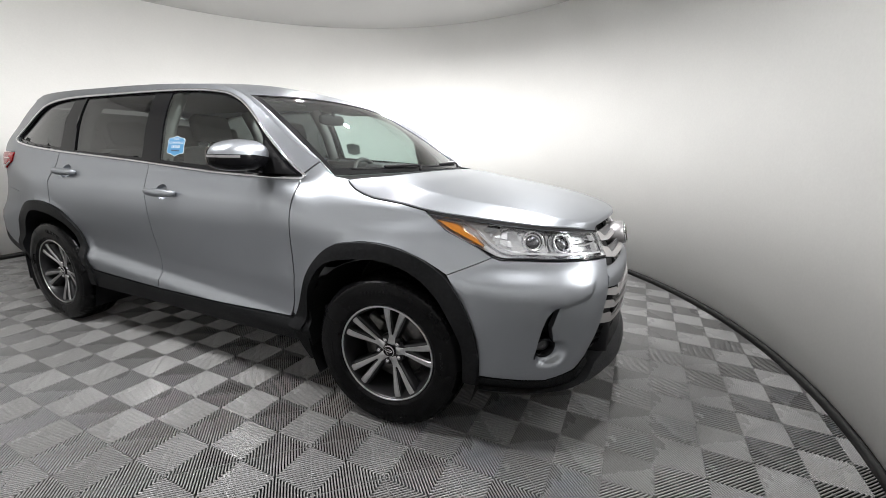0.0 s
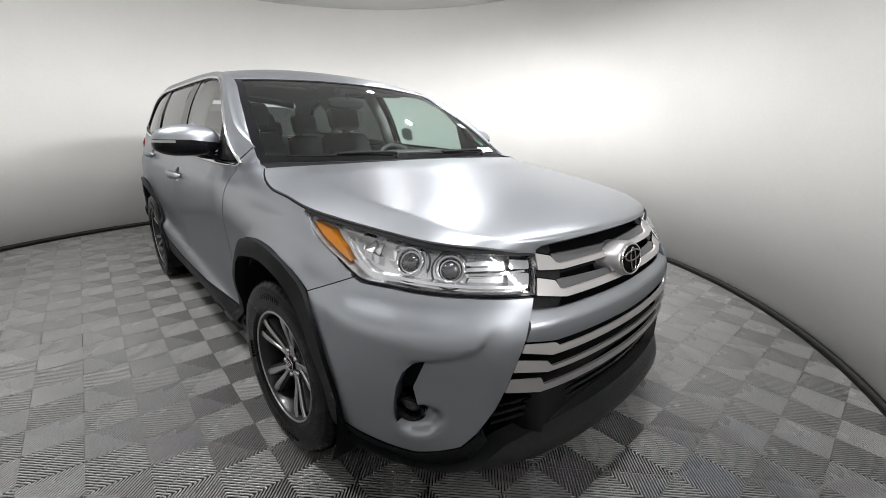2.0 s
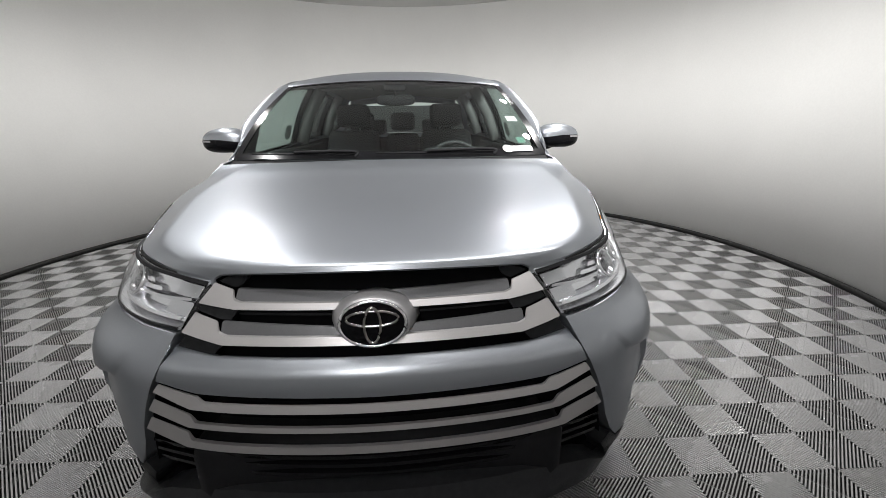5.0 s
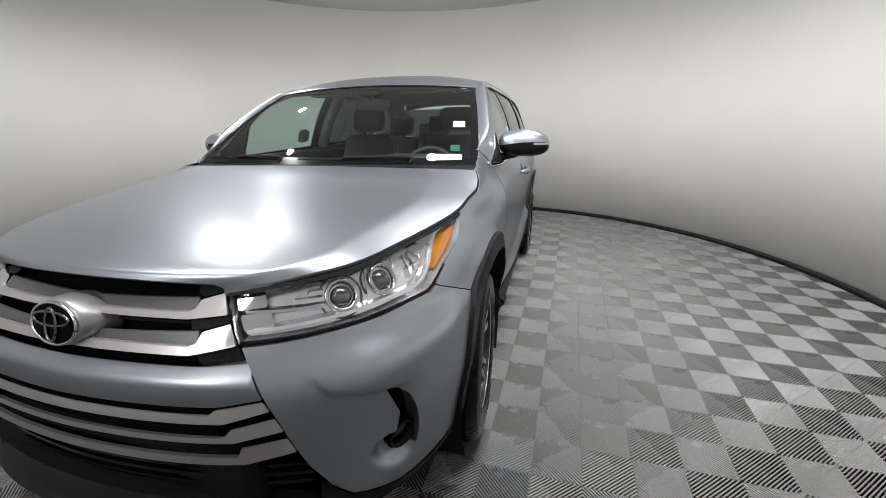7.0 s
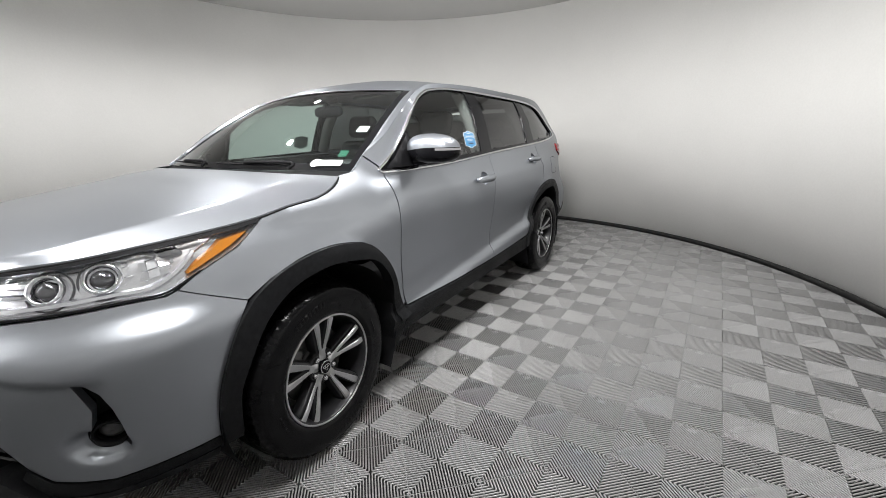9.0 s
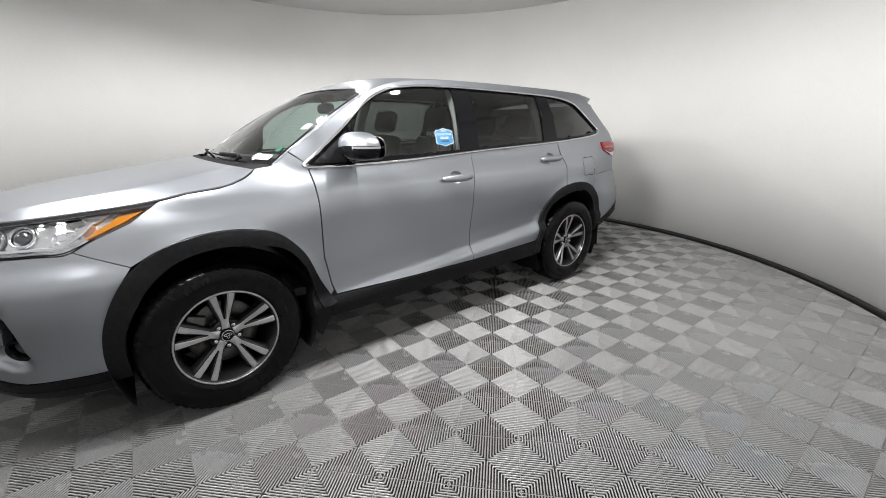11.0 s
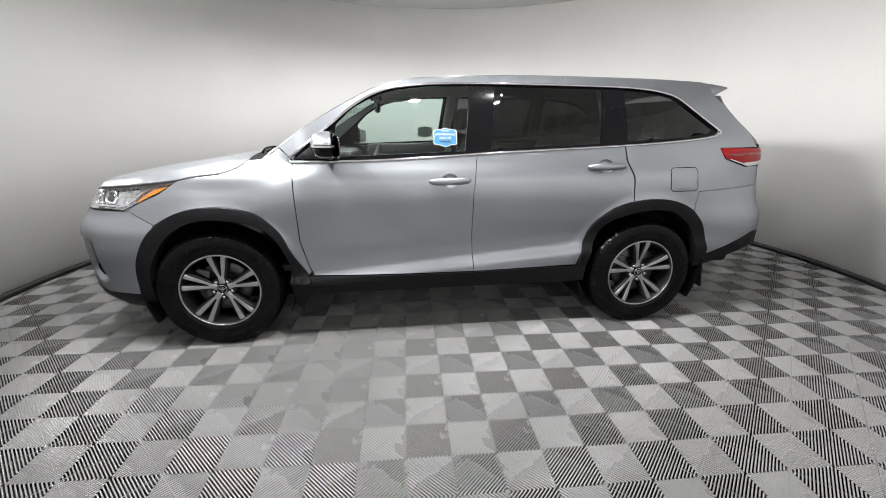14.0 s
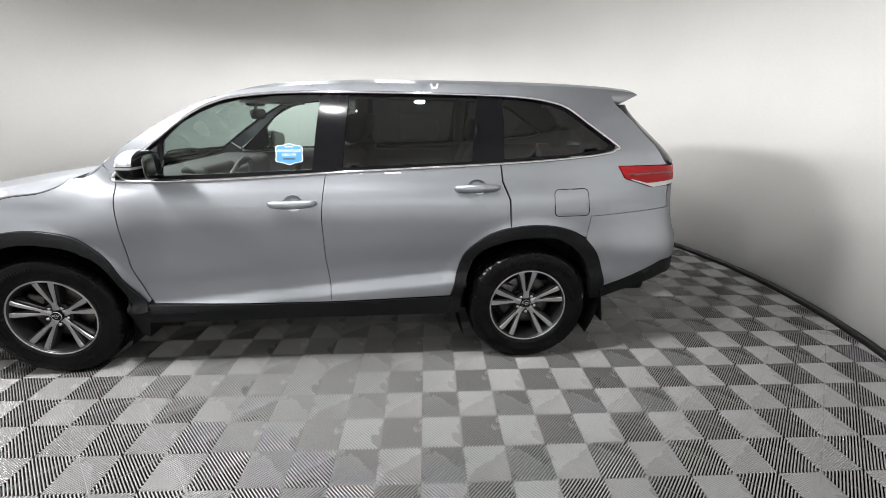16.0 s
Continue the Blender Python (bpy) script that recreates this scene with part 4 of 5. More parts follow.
# headlights
def headlight(side):
    top = curve_points([HEADLIGHT[0], HEADLIGHT[10], HEADLIGHT[9], HEADLIGHT[8], HEADLIGHT[7]], 5)
    low = curve_points(HEADLIGHT[1:8], 5)
    outline = [HEADLIGHT[0]] + low + top[::-1][1:-1]
    lamp = part("headlight", skin(shrunk(outline, 0.002), body, 0.03, -0.037, 0, -0.042, side=side), M_REFLECTOR, car, "clear-lens headlight with projector and amber marker")

    def inner(name, pts, mat, out, thick=0.01, step=0.03, gap=0.0, **kw):
        return part(name, skin(shrunk(pts, gap) if gap else pts, body, step, thick, 0.002, out, side=side, **kw), mat, lamp)
    inner("lens", outline, M_LENS, 0.003, 0.0, gap=0.003).visible_shadow = False
    inner("upper_band", ribbon([(-2.553, 0.947), (-2.42, 0.962), (-2.28, 0.973), (-1.96, 0.995), (-1.70, 1.018), (-1.565, 1.036)], 0.007), M_BLACK, 0.0045, 0.006)
    inner("lower_band", ribbon([(-1.79, 0.915), (-1.85, 0.888), (-1.91, 0.869), (-2.02, 0.869), (-2.277, 0.862), (-2.50, 0.851)][::-1], 0.005), M_GLOSSBLACK, 0.004, 0.006)
    inner("amber_reflector", filleted([(-1.608, 1.003), (-1.700, 0.986), (-1.735, 0.962), (-1.785, 0.937), (-1.828, 0.905), (-1.79, 0.919), (-1.684, 0.964)], 0.005), M_AMBER, -0.014, 0.03)
    inner("bezel", filleted([(-1.70, 1.012), (-1.86, 0.992), (-1.90, 0.955), (-1.86, 0.905), (-1.82, 0.945), (-1.72, 0.995)], 0.01), M_SATIN, -0.030, 0.02)
    inner("bezel", filleted([(-1.92, 0.985), (-2.10, 0.975), (-2.13, 0.88), (-1.95, 0.885)], 0.02), M_REFLECTOR, -0.032, 0.02)
    inner("light_guide", ribbon([(-2.49, 0.868), (-2.28, 0.880), (-2.04, 0.889), (-1.93, 0.890), (-1.85, 0.925), (-1.79, 0.972)], 0.008), M_REFLECTOR, -0.012, 0.03)
    inner("light_guide", ribbon([(-2.50, 0.905), (-2.40, 0.905), (-2.28, 0.908)], 0.006), M_CHROME, -0.02, 0.03)
    inner("turn_reflector", filleted([(-2.535, 0.935), (-2.45, 0.945), (-2.44, 0.912), (-2.52, 0.905)], 0.006), M_CHROME, -0.018, 0.03)
    inner("turn_reflector", filleted([(-2.515, 0.895), (-2.43, 0.902), (-2.42, 0.868), (-2.50, 0.862)], 0.006), M_CHROME, -0.02, 0.03)
    inner("side_reflector", filleted([(-1.90, 0.985), (-1.84, 0.990), (-1.81, 0.965), (-1.87, 0.950)], 0.014), M_CHROME, -0.024, 0.02)
    for s, z, r, dark in ((-2.052, 0.934, 0.043, M_PROJECTOR), (-2.212, 0.922, 0.041, M_PROJECTOR)):
        ring = lathe([(r, -0.05), (r + 0.004, -0.006), (r + 0.001, 0.0), (r - 0.006, -0.002), (r - 0.010, -0.02), (r - 0.012, -0.05)], 36)
        ring.transform(stand(s, z, -0.014))
        part("projector_ring", mirrored(ring) if side < 0 else ring, M_CHROME, lamp)
        eye = lathe([(0.0008, -0.001), (0.010, -0.002), (0.02, -0.006), (r - 0.014, -0.015), (r - 0.011, -0.05)], 36, closed=False)
        eye.transform(stand(s, z, -0.012))
        part("projector_lens", mirrored(eye) if side < 0 else eye, dark, lamp)
        shroud = lathe([(r + 0.006, -0.04), (r + 0.016, -0.022), (r + 0.018, -0.03), (r + 0.012, -0.05)], 36)
        shroud.transform(stand(s, z, -0.012))
        part("shroud", mirrored(shroud) if side < 0 else shroud, M_DARKSILVER, lamp)
    # stepped reflector beside the blinker and crystal facets towards the amber marker
    for k in range(3):
        inner("reflector_step", filleted([(-2.42 + 0.05 * k, 0.895 + 0.016 * k), (-2.27, 0.895 + 0.016 * k), (-2.265, 0.904 + 0.016 * k), (-2.41 + 0.05 * k, 0.904 + 0.016 * k)], 0.003), M_REFLECTOR, -0.028 + 0.003 * k, 0.02)
    rng = random.Random(8)
    for i in range(5):
        for j in range(3):
            u, v = -1.995 + 0.034 * i, 0.899 + 0.026 * j + 0.004 * i
            if v < 0.985 and not (i == 4 and j == 0):
                gu, gv = rng.uniform(-0.45, 0.45), rng.uniform(-0.45, 0.45)
                inner("reflector_facet", [(u, v), (u + 0.031, v + 0.003), (u + 0.033, v + 0.026), (u + 0.002, v + 0.023)], M_REFLECTOR, -0.030, 0.012,
                      puff=lambda s, z, u=u, v=v, gu=gu, gv=gv: gu * (s - u - 0.016) + gv * (z - v - 0.012))


both(headlight)

# ---- wheels ----
RIM_R, TYRE_R, HALF = 0.236, 0.374, 0.122


def tyre_mesh():
    prof = [(RIM_R - 0.006, -0.10), (RIM_R + 0.006, -0.112), (0.29, -0.124), (0.325, -0.121), (0.350, -0.110), (0.366, -0.095), (0.3715, -0.075), (0.3735, -0.055),
            (0.364, -0.052), (0.364, -0.042), (0.374, -0.039), (0.3745, -0.008), (0.364, -0.006), (0.364, 0.006), (0.3745, 0.008), (0.374, 0.039), (0.364, 0.042), (0.364, 0.052),
            (0.3735, 0.055), (0.3715, 0.075), (0.366, 0.095), (0.350, 0.110), (0.343, 0.1165), (0.336, 0.1165), (0.325, 0.121), (0.29, 0.124), (0.262, 0.119), (0.256, 0.1205), (0.250, 0.117), (RIM_R + 0.006, 0.112), (RIM_R - 0.006, 0.10)]
    steps, bm, rings = 180, bmesh.new(), []
    for r, x in prof:
        ring = []
        for k in range(steps):
            rr = r
            if r > 0.3695 and abs(x) > 0.05 and k % 3 == 0:
                rr -= 0.005
            elif 0.345 < r <= 0.3695 and abs(x) > 0.09 and k % 3 == 0:
                rr -= 0.0035
            elif r > 0.372 and abs(x) < 0.045 and (k + (2 if x > 0 else 0)) % 4 == 0:
                rr -= 0.005
            a = 2 * math.pi * k / steps
            ring.append(bm.verts.new((x, rr * math.cos(a), rr * math.sin(a))))
        rings.append(ring)
    for p, q in zip(rings, rings[1:]):
        for k in range(steps):
            bm.faces.new((p[k], p[(k + 1) % steps], q[(k + 1) % steps], q[k]))
    bmesh.ops.recalc_face_normals(bm, faces=bm.faces[:])
    return bm


def spoke_x(r):
    """Outer face of the spokes at a radius."""
    return 0.070 + 0.028 * blend(0.05, 0.225, r)


def prong(a0, a1, w0, w1, r0, r1, lift, depth, c0, n=8):
    """Straight tapering bar in the wheel's plane beside the line at angle c0, from angle a0 at r0 to a1 at r1."""
    bm, rows = bmesh.new(), []
    for i in range(n + 1):
        t = i / n
        r, w = r0 + (r1 - r0) * t, w0 + (w1 - w0) * t
        a = c0 + math.asin((r0 * math.sin(a0 - c0) * (1 - t) + r1 * math.sin(a1 - c0) * t) / r)
        c = Vector((0, r * math.sin(a), r * math.cos(a)))
        side = Vector((0, math.cos(a), -math.sin(a)))
        x = spoke_x(r) + lift
        rows.append([bm.verts.new((x - e, *(c + side * k * w / 2).yz)) for k, e in ((-1.25, depth), (-1, 0.003), (-0.85, 0), (0.85, 0), (1, 0.003), (1.25, depth))])
    for p, q in zip(rows, rows[1:]):
        for j in range(5):
            bm.faces.new((p[j], p[j + 1], q[j + 1], q[j]))
    bm.faces.new(rows[0])
    bm.faces.new(rows[-1][::-1])
    bmesh.ops.recalc_face_normals(bm, faces=bm.faces[:])
    return bm


def make_wheel():
    wheel = empty("wheel")
    wheel.parent = car
    part("tyre", tyre_mesh(), M_TYRE, wheel)
    marks = []
    for start, count, r in ((-0.55, 9, 0.302), (2.6, 9, 0.302), (1.15, 5, 0.284), (4.3, 5, 0.284)):
        for k in range(count):
            b = block(0.003, 0.011 + 0.004 * (k % 2), 0.022 if r > 0.29 else 0.010, 0.001, segments=1)
            b.transform(Matrix.Rotation(-(start + k * 0.062), 4, "X") @ Matrix.Translation((0.1235, 0, r)))
            marks.append(b)
    tagged(part("sidewall_mark", joined(*marks), M_TYRE, wheel), "small raised marks on the tyre wall", kind="stuff")
    part("rim", lathe([(RIM_R + 0.001, 0.104), (RIM_R - 0.002, 0.109), (RIM_R - 0.009, 0.108), (RIM_R - 0.013, 0.100), (0.216, 0.070), (0.205, 0.0), (0.205, -0.10), (RIM_R, -0.11), (RIM_R, -0.1), (0.212, -0.09), (0.212, 0.0), (RIM_R - 0.004, 0.09)], 96), M_POCKET, wheel)
    part("rim_edge", lathe([(RIM_R + 0.002, 0.106), (RIM_R - 0.001, 0.1115), (RIM_R - 0.007, 0.111), (RIM_R - 0.009, 0.107), (RIM_R - 0.004, 0.104)], 96), M_MACHINED, wheel)
    for k in range(5):
        c = 2 * math.pi * k / 5
        part("spoke", joined(*[prong(c + g * radians(2.5), c + g * radians(11.5), 0.030, 0.044, 0.045, 0.222, -0.012, 0.045, c) for g in (-1, 1)]), M_POCKET, wheel)
        part("spoke_face", joined(*[prong(c + g * radians(6.0), c + g * radians(10.6), 0.010, 0.026, 0.058, 0.229, 0.0, 0.004, c) for g in (-1, 1)]), M_MACHINED, wheel, smooth=False)
        a = c + radians(36)
        part("spoke_face", joined(prong(c, c, 0.030, 0.026, 0.034, 0.084, 0.0, 0.004, c)), M_MACHINED, wheel)
        nut = lathe([(0.0008, 0.0), (0.0008, 0.020), (0.007, 0.022), (0.0112, 0.017), (0.0125, 0.0)], 6)
        nut.transform(Matrix.Translation((0.055, 0.056 * math.sin(a), 0.056 * math.cos(a))))
        part("lug_nut", nut, M_CHROME, wheel)
        hole = lathe([(0.0135, 0.0), (0.0135, 0.012), (0.019, 0.012), (0.021, 0.0)], 16)
        hole.transform(Matrix.Translation((0.052, 0.056 * math.sin(a), 0.056 * math.cos(a))))
        part("lug_seat", hole, M_POCKET, wheel)
    part("hub", lathe([(0.001, 0.03), (0.001, 0.066), (0.036, 0.066), (0.075, 0.060), (0.078, 0.03)], 48), M_POCKET, wheel)
    part("hub_cap", lathe([(0.001, 0.06), (0.001, 0.081), (0.02, 0.080), (0.029, 0.076), (0.031, 0.06)], 40), M_GLOSSBLACK, wheel)
    part("hub_cap_ring", joined(lathe([(0.0255, 0.078), (0.0255, 0.0815), (0.029, 0.080), (0.029, 0.076)], 40),
                                tube([(0.0822, 0.019 * math.sin(t), 0.006 + 0.006 * math.cos(t)) for t in [2 * math.pi * k / 20 for k in range(20)]], 0.0018, 5, closed=True),
                                tube([(0.0822, 0.007 * math.sin(t), 0.013 * math.cos(t)) for t in [2 * math.pi * k / 20 for k in range(20)]], 0.0018, 5, closed=True)), M_CHROME, wheel)
    part("brake_disc", lathe([(0.07, 0.000), (0.07, 0.012), (0.160, 0.012), (0.163, 0.006), (0.160, 0.000)], 64), M_BRAKE, wheel)
    part("brake_drum", lathe([(0.001, -0.02), (0.001, 0.03), (0.07, 0.03), (0.085, 0.01), (0.09, -0.02)], 48), M_POCKET, wheel)
    caliper = block(0.05, 0.09, 0.15, 0.012)
    caliper.transform(Matrix.Translation((0.012, -0.13, 0.05)) @ Matrix.Rotation(radians(-20), 4, "X"))
    part("brake_caliper", caliper, M_BRAKE, wheel)
    return wheel


first = make_wheel()
WHEEL_X = 0.815
for k, (x, y, rz, spin) in enumerate(((WHEEL_X, HUB_F, 0, 0), (WHEEL_X + 0.006, HUB_R, 0, 2), (-WHEEL_X, HUB_F, 180, 11), (-WHEEL_X - 0.006, HUB_R, 180, 30))):
    m = pose(x, y, TYRE_R - 0.008, spin if rz == 0 else -spin, 0, rz + (3.5 if y < 0 else 0))
    if k == 0:
        first.matrix_basis = m
    else:
        w = copy_thing(first, m)
        w.parent = car


# wheel housings, underbody, mud flaps
def housing(side, y):
    def shell(i, j):
        a = radians(-28 + 236 * i)
        r = 0.452 + 0.01 * math.sin(3 * a)
        return Vector((0.50 + 0.42 * j, y + r * math.cos(a), 0.372 + r * math.sin(a)))
    bm = grid(40, 4, shell)
    back = bmesh.new()
    vs = [back.verts.new((0.50, y + 0.455 * math.cos(radians(a)), 0.372 + 0.455 * math.sin(radians(a)))) for a in range(-30, 212, 6)]
    back.faces.new(vs)
    bm = joined(bm, back)
    part("wheel_housing", mirrored(bm) if side < 0 else bm, M_BLACK, car)


def flap(side, y, lean, x0, x1, z0, z1):
    bm = block(x1 - x0, 0.012, z1 - z0, 0.005)
    for v in bm.verts:
        t = (v.co.z + (z1 - z0) / 2) / (z1 - z0)
        v.co.y += lean * (1 - t) + 0.02 * math.sin(math.pi * t)
        v.co.x *= 0.85 + 0.15 * t
    bm.transform(Matrix.Translation(((x0 + x1) / 2, y, (z0 + z1) / 2)))
    part("mud_flap", mirrored(bm) if side < 0 else bm, M_CLAD, car)


for side in (1, -1):
    housing(side, HUB_F)
    housing(side, HUB_R)
    on_body("mud_flap", filleted([(-0.945, 0.50), (-0.88, 0.44), (-0.852, 0.40), (-0.856, 0.33), (-0.905, 0.197), (-0.936, 0.230), (-0.956, 0.41)], 0.008), M_CLAD, side=side, gap=0, out=0.004, thick=0.16, step=0.03)
    flap(side, 1.835, 0.05, 0.70, 0.925, 0.235, 0.50)
for sy, y, sx, z, sz in ((1.75, 0.02, 1.56, 0.33, 0.14), (0.95, -1.85, 1.0, 0.40, 0.28), (0.86, 1.40, 1.0, 0.36, 0.18), (0.92, -1.30, 1.0, 0.42, 0.3), (0.5, 2.05, 1.3, 0.42, 0.2)):
    part("underbody", block(sx, sy, sz, 0.04, (0, y, z)), M_BLACK, car)

# ---- mirrors, handles, lamps at the back, wipers, tailgate ----
def ball(rx, ry, rz, e1=0.75, e2=0.7, n=28, m=18):
    """Rounded-box ellipsoid."""
    def sp(v, e):
        return math.copysign(abs(v) ** e, v)

    def place(i, j):
        a, b = 2 * math.pi * i, math.pi * (j - 0.5)
        return Vector((rx * sp(math.cos(b), e1) * sp(math.cos(a), e2), ry * sp(math.cos(b), e1) * sp(math.sin(a), e2), rz * sp(math.sin(b), e1)))
    bm = grid(n, m, place, close_u=True)
    bmesh.ops.remove_doubles(bm, verts=bm.verts[:], dist=1e-5)
    bmesh.ops.recalc_face_normals(bm, faces=bm.faces[:])
    return bm


def mirror_shell(lo, hi, grow=0.0):
    bm = ball(0.135 + grow, 0.084 + grow, 0.077 + grow, 0.74, 0.72, 40, 30)
    bmesh.ops.bisect_plane(bm, geom=bm.verts[:] + bm.edges[:] + bm.faces[:], plane_co=(0, 0, lo), plane_no=(0.12, 0, -1), clear_outer=True)
    bmesh.ops.bisect_plane(bm, geom=bm.verts[:] + bm.edges[:] + bm.faces[:], plane_co=(0, 0, hi), plane_no=(-0.12, 0, 1), clear_outer=True)
    for v in bm.verts:
        if v.co.z < 0:
            v.co.z *= 0.86
        v.co.z -= 0.12 * max(0, v.co.x) * (1 if v.co.z > 0 else 0.2)
        v.co.y += 0.22 * max(0, v.co.x + 0.02)
        if v.co.y > 0.045:
            v.co.y = 0.045 + 0.25 * (v.co.y - 0.045)
    return bm


def door_mirror(side):
    mid = Matrix.Translation((0.998, -0.665, 1.240))
    b = mirror_shell(0.010, 1, 0.0)
    bmesh.ops.bisect_plane(b, geom=b.verts[:] + b.edges[:] + b.faces[:], plane_co=(0, 0.028, 0), plane_no=(-0.2, 1, 0), clear_outer=True)
    b.transform(mid)
    cap = part("door_mirror", mirrored(b) if side < 0 else b, M_PAINT, car, "silver door mirror with black underside and repeater")
    for name, lo, hi, mat, grow in (("housing", -1, 1, M_GLOSSBLACK, -0.0015),):
        b = mirror_shell(lo, hi, grow)
        b.transform(mid)
        part(name, mirrored(b) if side < 0 else b, mat, cap)
    b = mirror_shell(-0.004, 0.007, 0.0018)
    bmesh.ops.bisect_plane(b, geom=b.verts[:] + b.edges[:] + b.faces[:], plane_co=(0.055, 0, 0), plane_no=(-1, 0, 0), clear_outer=True)
    b.transform(mid)
    part("repeater", mirrored(b) if side < 0 else b, M_PLATE, cap)
    b = ball(0.112, 0.006, 0.062, 0.6, 0.6, 30, 16)
    b.transform(mid @ Matrix.Translation((0.0, 0.062, -0.006)) @ Matrix.Rotation(radians(16), 4, "Z"))
    # darker chrome puts the glass's shaded reflection into its colour
    part("mirror_glass", mirrored(b) if side < 0 else b, M_EMBLEM, cap)
    b = tube([(0.845, -0.665, 1.172), (0.89, -0.655, 1.172), (0.94, -0.65, 1.182), (0.985, -0.65, 1.20)], 0.020, 12, squash=1.3)
    part("arm", mirrored(b) if side < 0 else b, M_GLOSSBLACK, cap)
    b = skin(filleted([(-0.865, 1.160), (-0.66, 1.160), (-0.648, 1.325)], 0.012), body, 0.03, 0.02, 0.004, 0.004, side=side)
    part("mirror_sail", b, M_BLACK, cap)


both(door_mirror)


def handle(side, s, z):
    pts = []
    for k in range(17):
        t = k / 16
        pts.append(body(s - 0.125 + 0.25 * t, z + 0.004 * t, 0.006 + 0.034 * math.sin(math.pi * min(1, max(0, t))) ** 0.5))
    bar = tube(pts, lambda t: 0.011 + 0.0125 * math.sin(math.pi * t) ** 0.4, 14, squash=0.72)
    door = DOORS[side, 0 if s < 0.5 else 1]
    part("door_handle", mirrored(bar) if side < 0 else bar, M_PAINT, door)
    cup = bmesh.new()
    rows = []
    for i in range(8):
        q = 1 - i / 7
        rows.append([cup.verts.new(body(s + 0.055 * q * math.cos(a), z + 0.002 + 0.045 * q * math.sin(a), -0.002 - 0.026 * (1 - q**4))) for a in [2 * math.pi * k / 32 for k in range(32)]])
    for p, q in zip(rows, rows[1:]):
        for k in range(32):
            cup.faces.new((p[k], p[(k + 1) % 32], q[(k + 1) % 32], q[k]))
    part("handle_cup", mirrored(cup) if side < 0 else cup, M_PAINT, door)
    if s < 0.5 and side > 0:
        k = lathe([(0.001, 0.0), (0.001, 0.004), (0.008, 0.004), (0.0095, 0.0)], 20)
        k.transform(stand(s + 0.098, z + 0.004, 0.030))
        part("key_lock", k, M_CHROME, door)


for side in (1, -1):
    handle(side, 0.048, 1.026)
    handle(side, 1.056, 1.100)
    lamp = part("tail_lamp", skin(shrunk(TAIL, 0.002), body, 0.03, 0.05, 0.006, 0.012, side=side), M_RED, car, "red tail lamp with a clear lower strip")
    part("clear_strip", skin([(1.975, 1.135), (2.10, 1.105), (2.36, 1.118), (2.36, 1.100), (2.15, 1.080), (2.0, 1.122)], body, 0.02, 0.01, 0.002, 0.0165, side=side), M_WHITE, lamp)
    part("dark_band", skin([(1.96, 1.165), (2.36, 1.168), (2.36, 1.160), (1.965, 1.156)], body, 0.02, 0.01, 0.002, 0.0155, side=side), material("deep_red_lens", (0.16, 0.004, 0.008), 0.15, 0, 1.0), lamp)
flapshape = filleted([(1.497, 1.085), (1.700, 1.088), (1.720, 0.935), (1.505, 0.938)], 0.03, 6)
# dark sheet round the fuel flap draws the shade in its gap
part("fuel_flap_gap", skin(shrunk(flapshape, -0.003), body, 0.02, 0.0, 0.0, 0.0012), M_GAPSHADE, car)
part("fuel_flap", skin(flapshape, body, 0.02, 0.004, 0.002, 0.003), M_PAINT, car)

# tailgate with glass, spoiler
gate = [(2.30, 0.95), (2.30, 1.075), (2.41, 1.09), (2.41, 1.205), (2.30, 1.215), (S_TAIL, 1.215), (S_TAIL, 0.955)]


def sym_tail(pts):
    return list(pts) + [(2 * S_TAIL - s, z) for s, z in reversed(pts)]


part("tailgate", skin(sym_tail([(2.315, 0.95), (2.315, 1.075), (2.41, 1.09), (2.41, 1.205), (2.30, 1.225), (S_TAIL, 1.225)][::1] + [(S_TAIL, 0.955)])[:6] + [(2 * S_TAIL - s, z) for s, z in [(2.30, 1.225), (2.41, 1.205), (2.41, 1.09), (2.315, 1.075), (2.315, 0.95)]], body, 0.07), M_PAINT, car)
def rear_glass_place(s, z, out=0.0):
    """Tail surface leaning further forward towards the roof, away from its side edges."""
    p = body(s, z, out)
    p.y -= 0.62 * max(0, z - 1.23) * blend(1.93, 2.35, s if s < S_TAIL else 2 * S_TAIL - s)
    return p


GLASS_EDGE = [(2.255, 1.228), (2.185, 1.322), (2.065, 1.434), (1.932, 1.545)]
part("rear_glass", skin(GLASS_EDGE + [(2 * S_TAIL - s, z) for s, z in reversed(GLASS_EDGE)], rear_glass_place, 0.06, 0.006, 0.0, -0.002), M_PRIVACY, car)


SPOILER = ((0.0, 0.0), (0.07, -0.004), (0.15, -0.011), (0.228, -0.021), (0.234, -0.028), (0.21, -0.038), (0.13, -0.072), (0.065, -0.098), (0.0, -0.098))


def spoiler_place(i, j):
    u = 2 * i - 1
    e = roof_place(u, 1.0)
    k = min(int(j * 8), 7)
    dy, dz = (SPOILER[k][n] + (SPOILER[k + 1][n] - SPOILER[k][n]) * (j * 8 - k) for n in (0, 1))
    return Vector((e.x * (1 - 0.30 * dy - 0.35 * min(0, dz + 0.03)), e.y + 0.003 + dy * (1.25 - 0.25 * u * u), e.z + dz))


b = grid(31, 17, spoiler_place)
for u in (0, 30):
    loop_verts = [v for v in b.verts if min((v.co - spoiler_place(u / 30, k / 16)).length for k in range(17)) < 1e-5]
    loop_verts.sort(key=lambda v: min(range(17), key=lambda k: (v.co - spoiler_place(u / 30, k / 16)).length))
    b.faces.new(loop_verts)
bmesh.ops.recalc_face_normals(b, faces=b.faces[:])
part("roof_spoiler", b, M_PAINT, car)


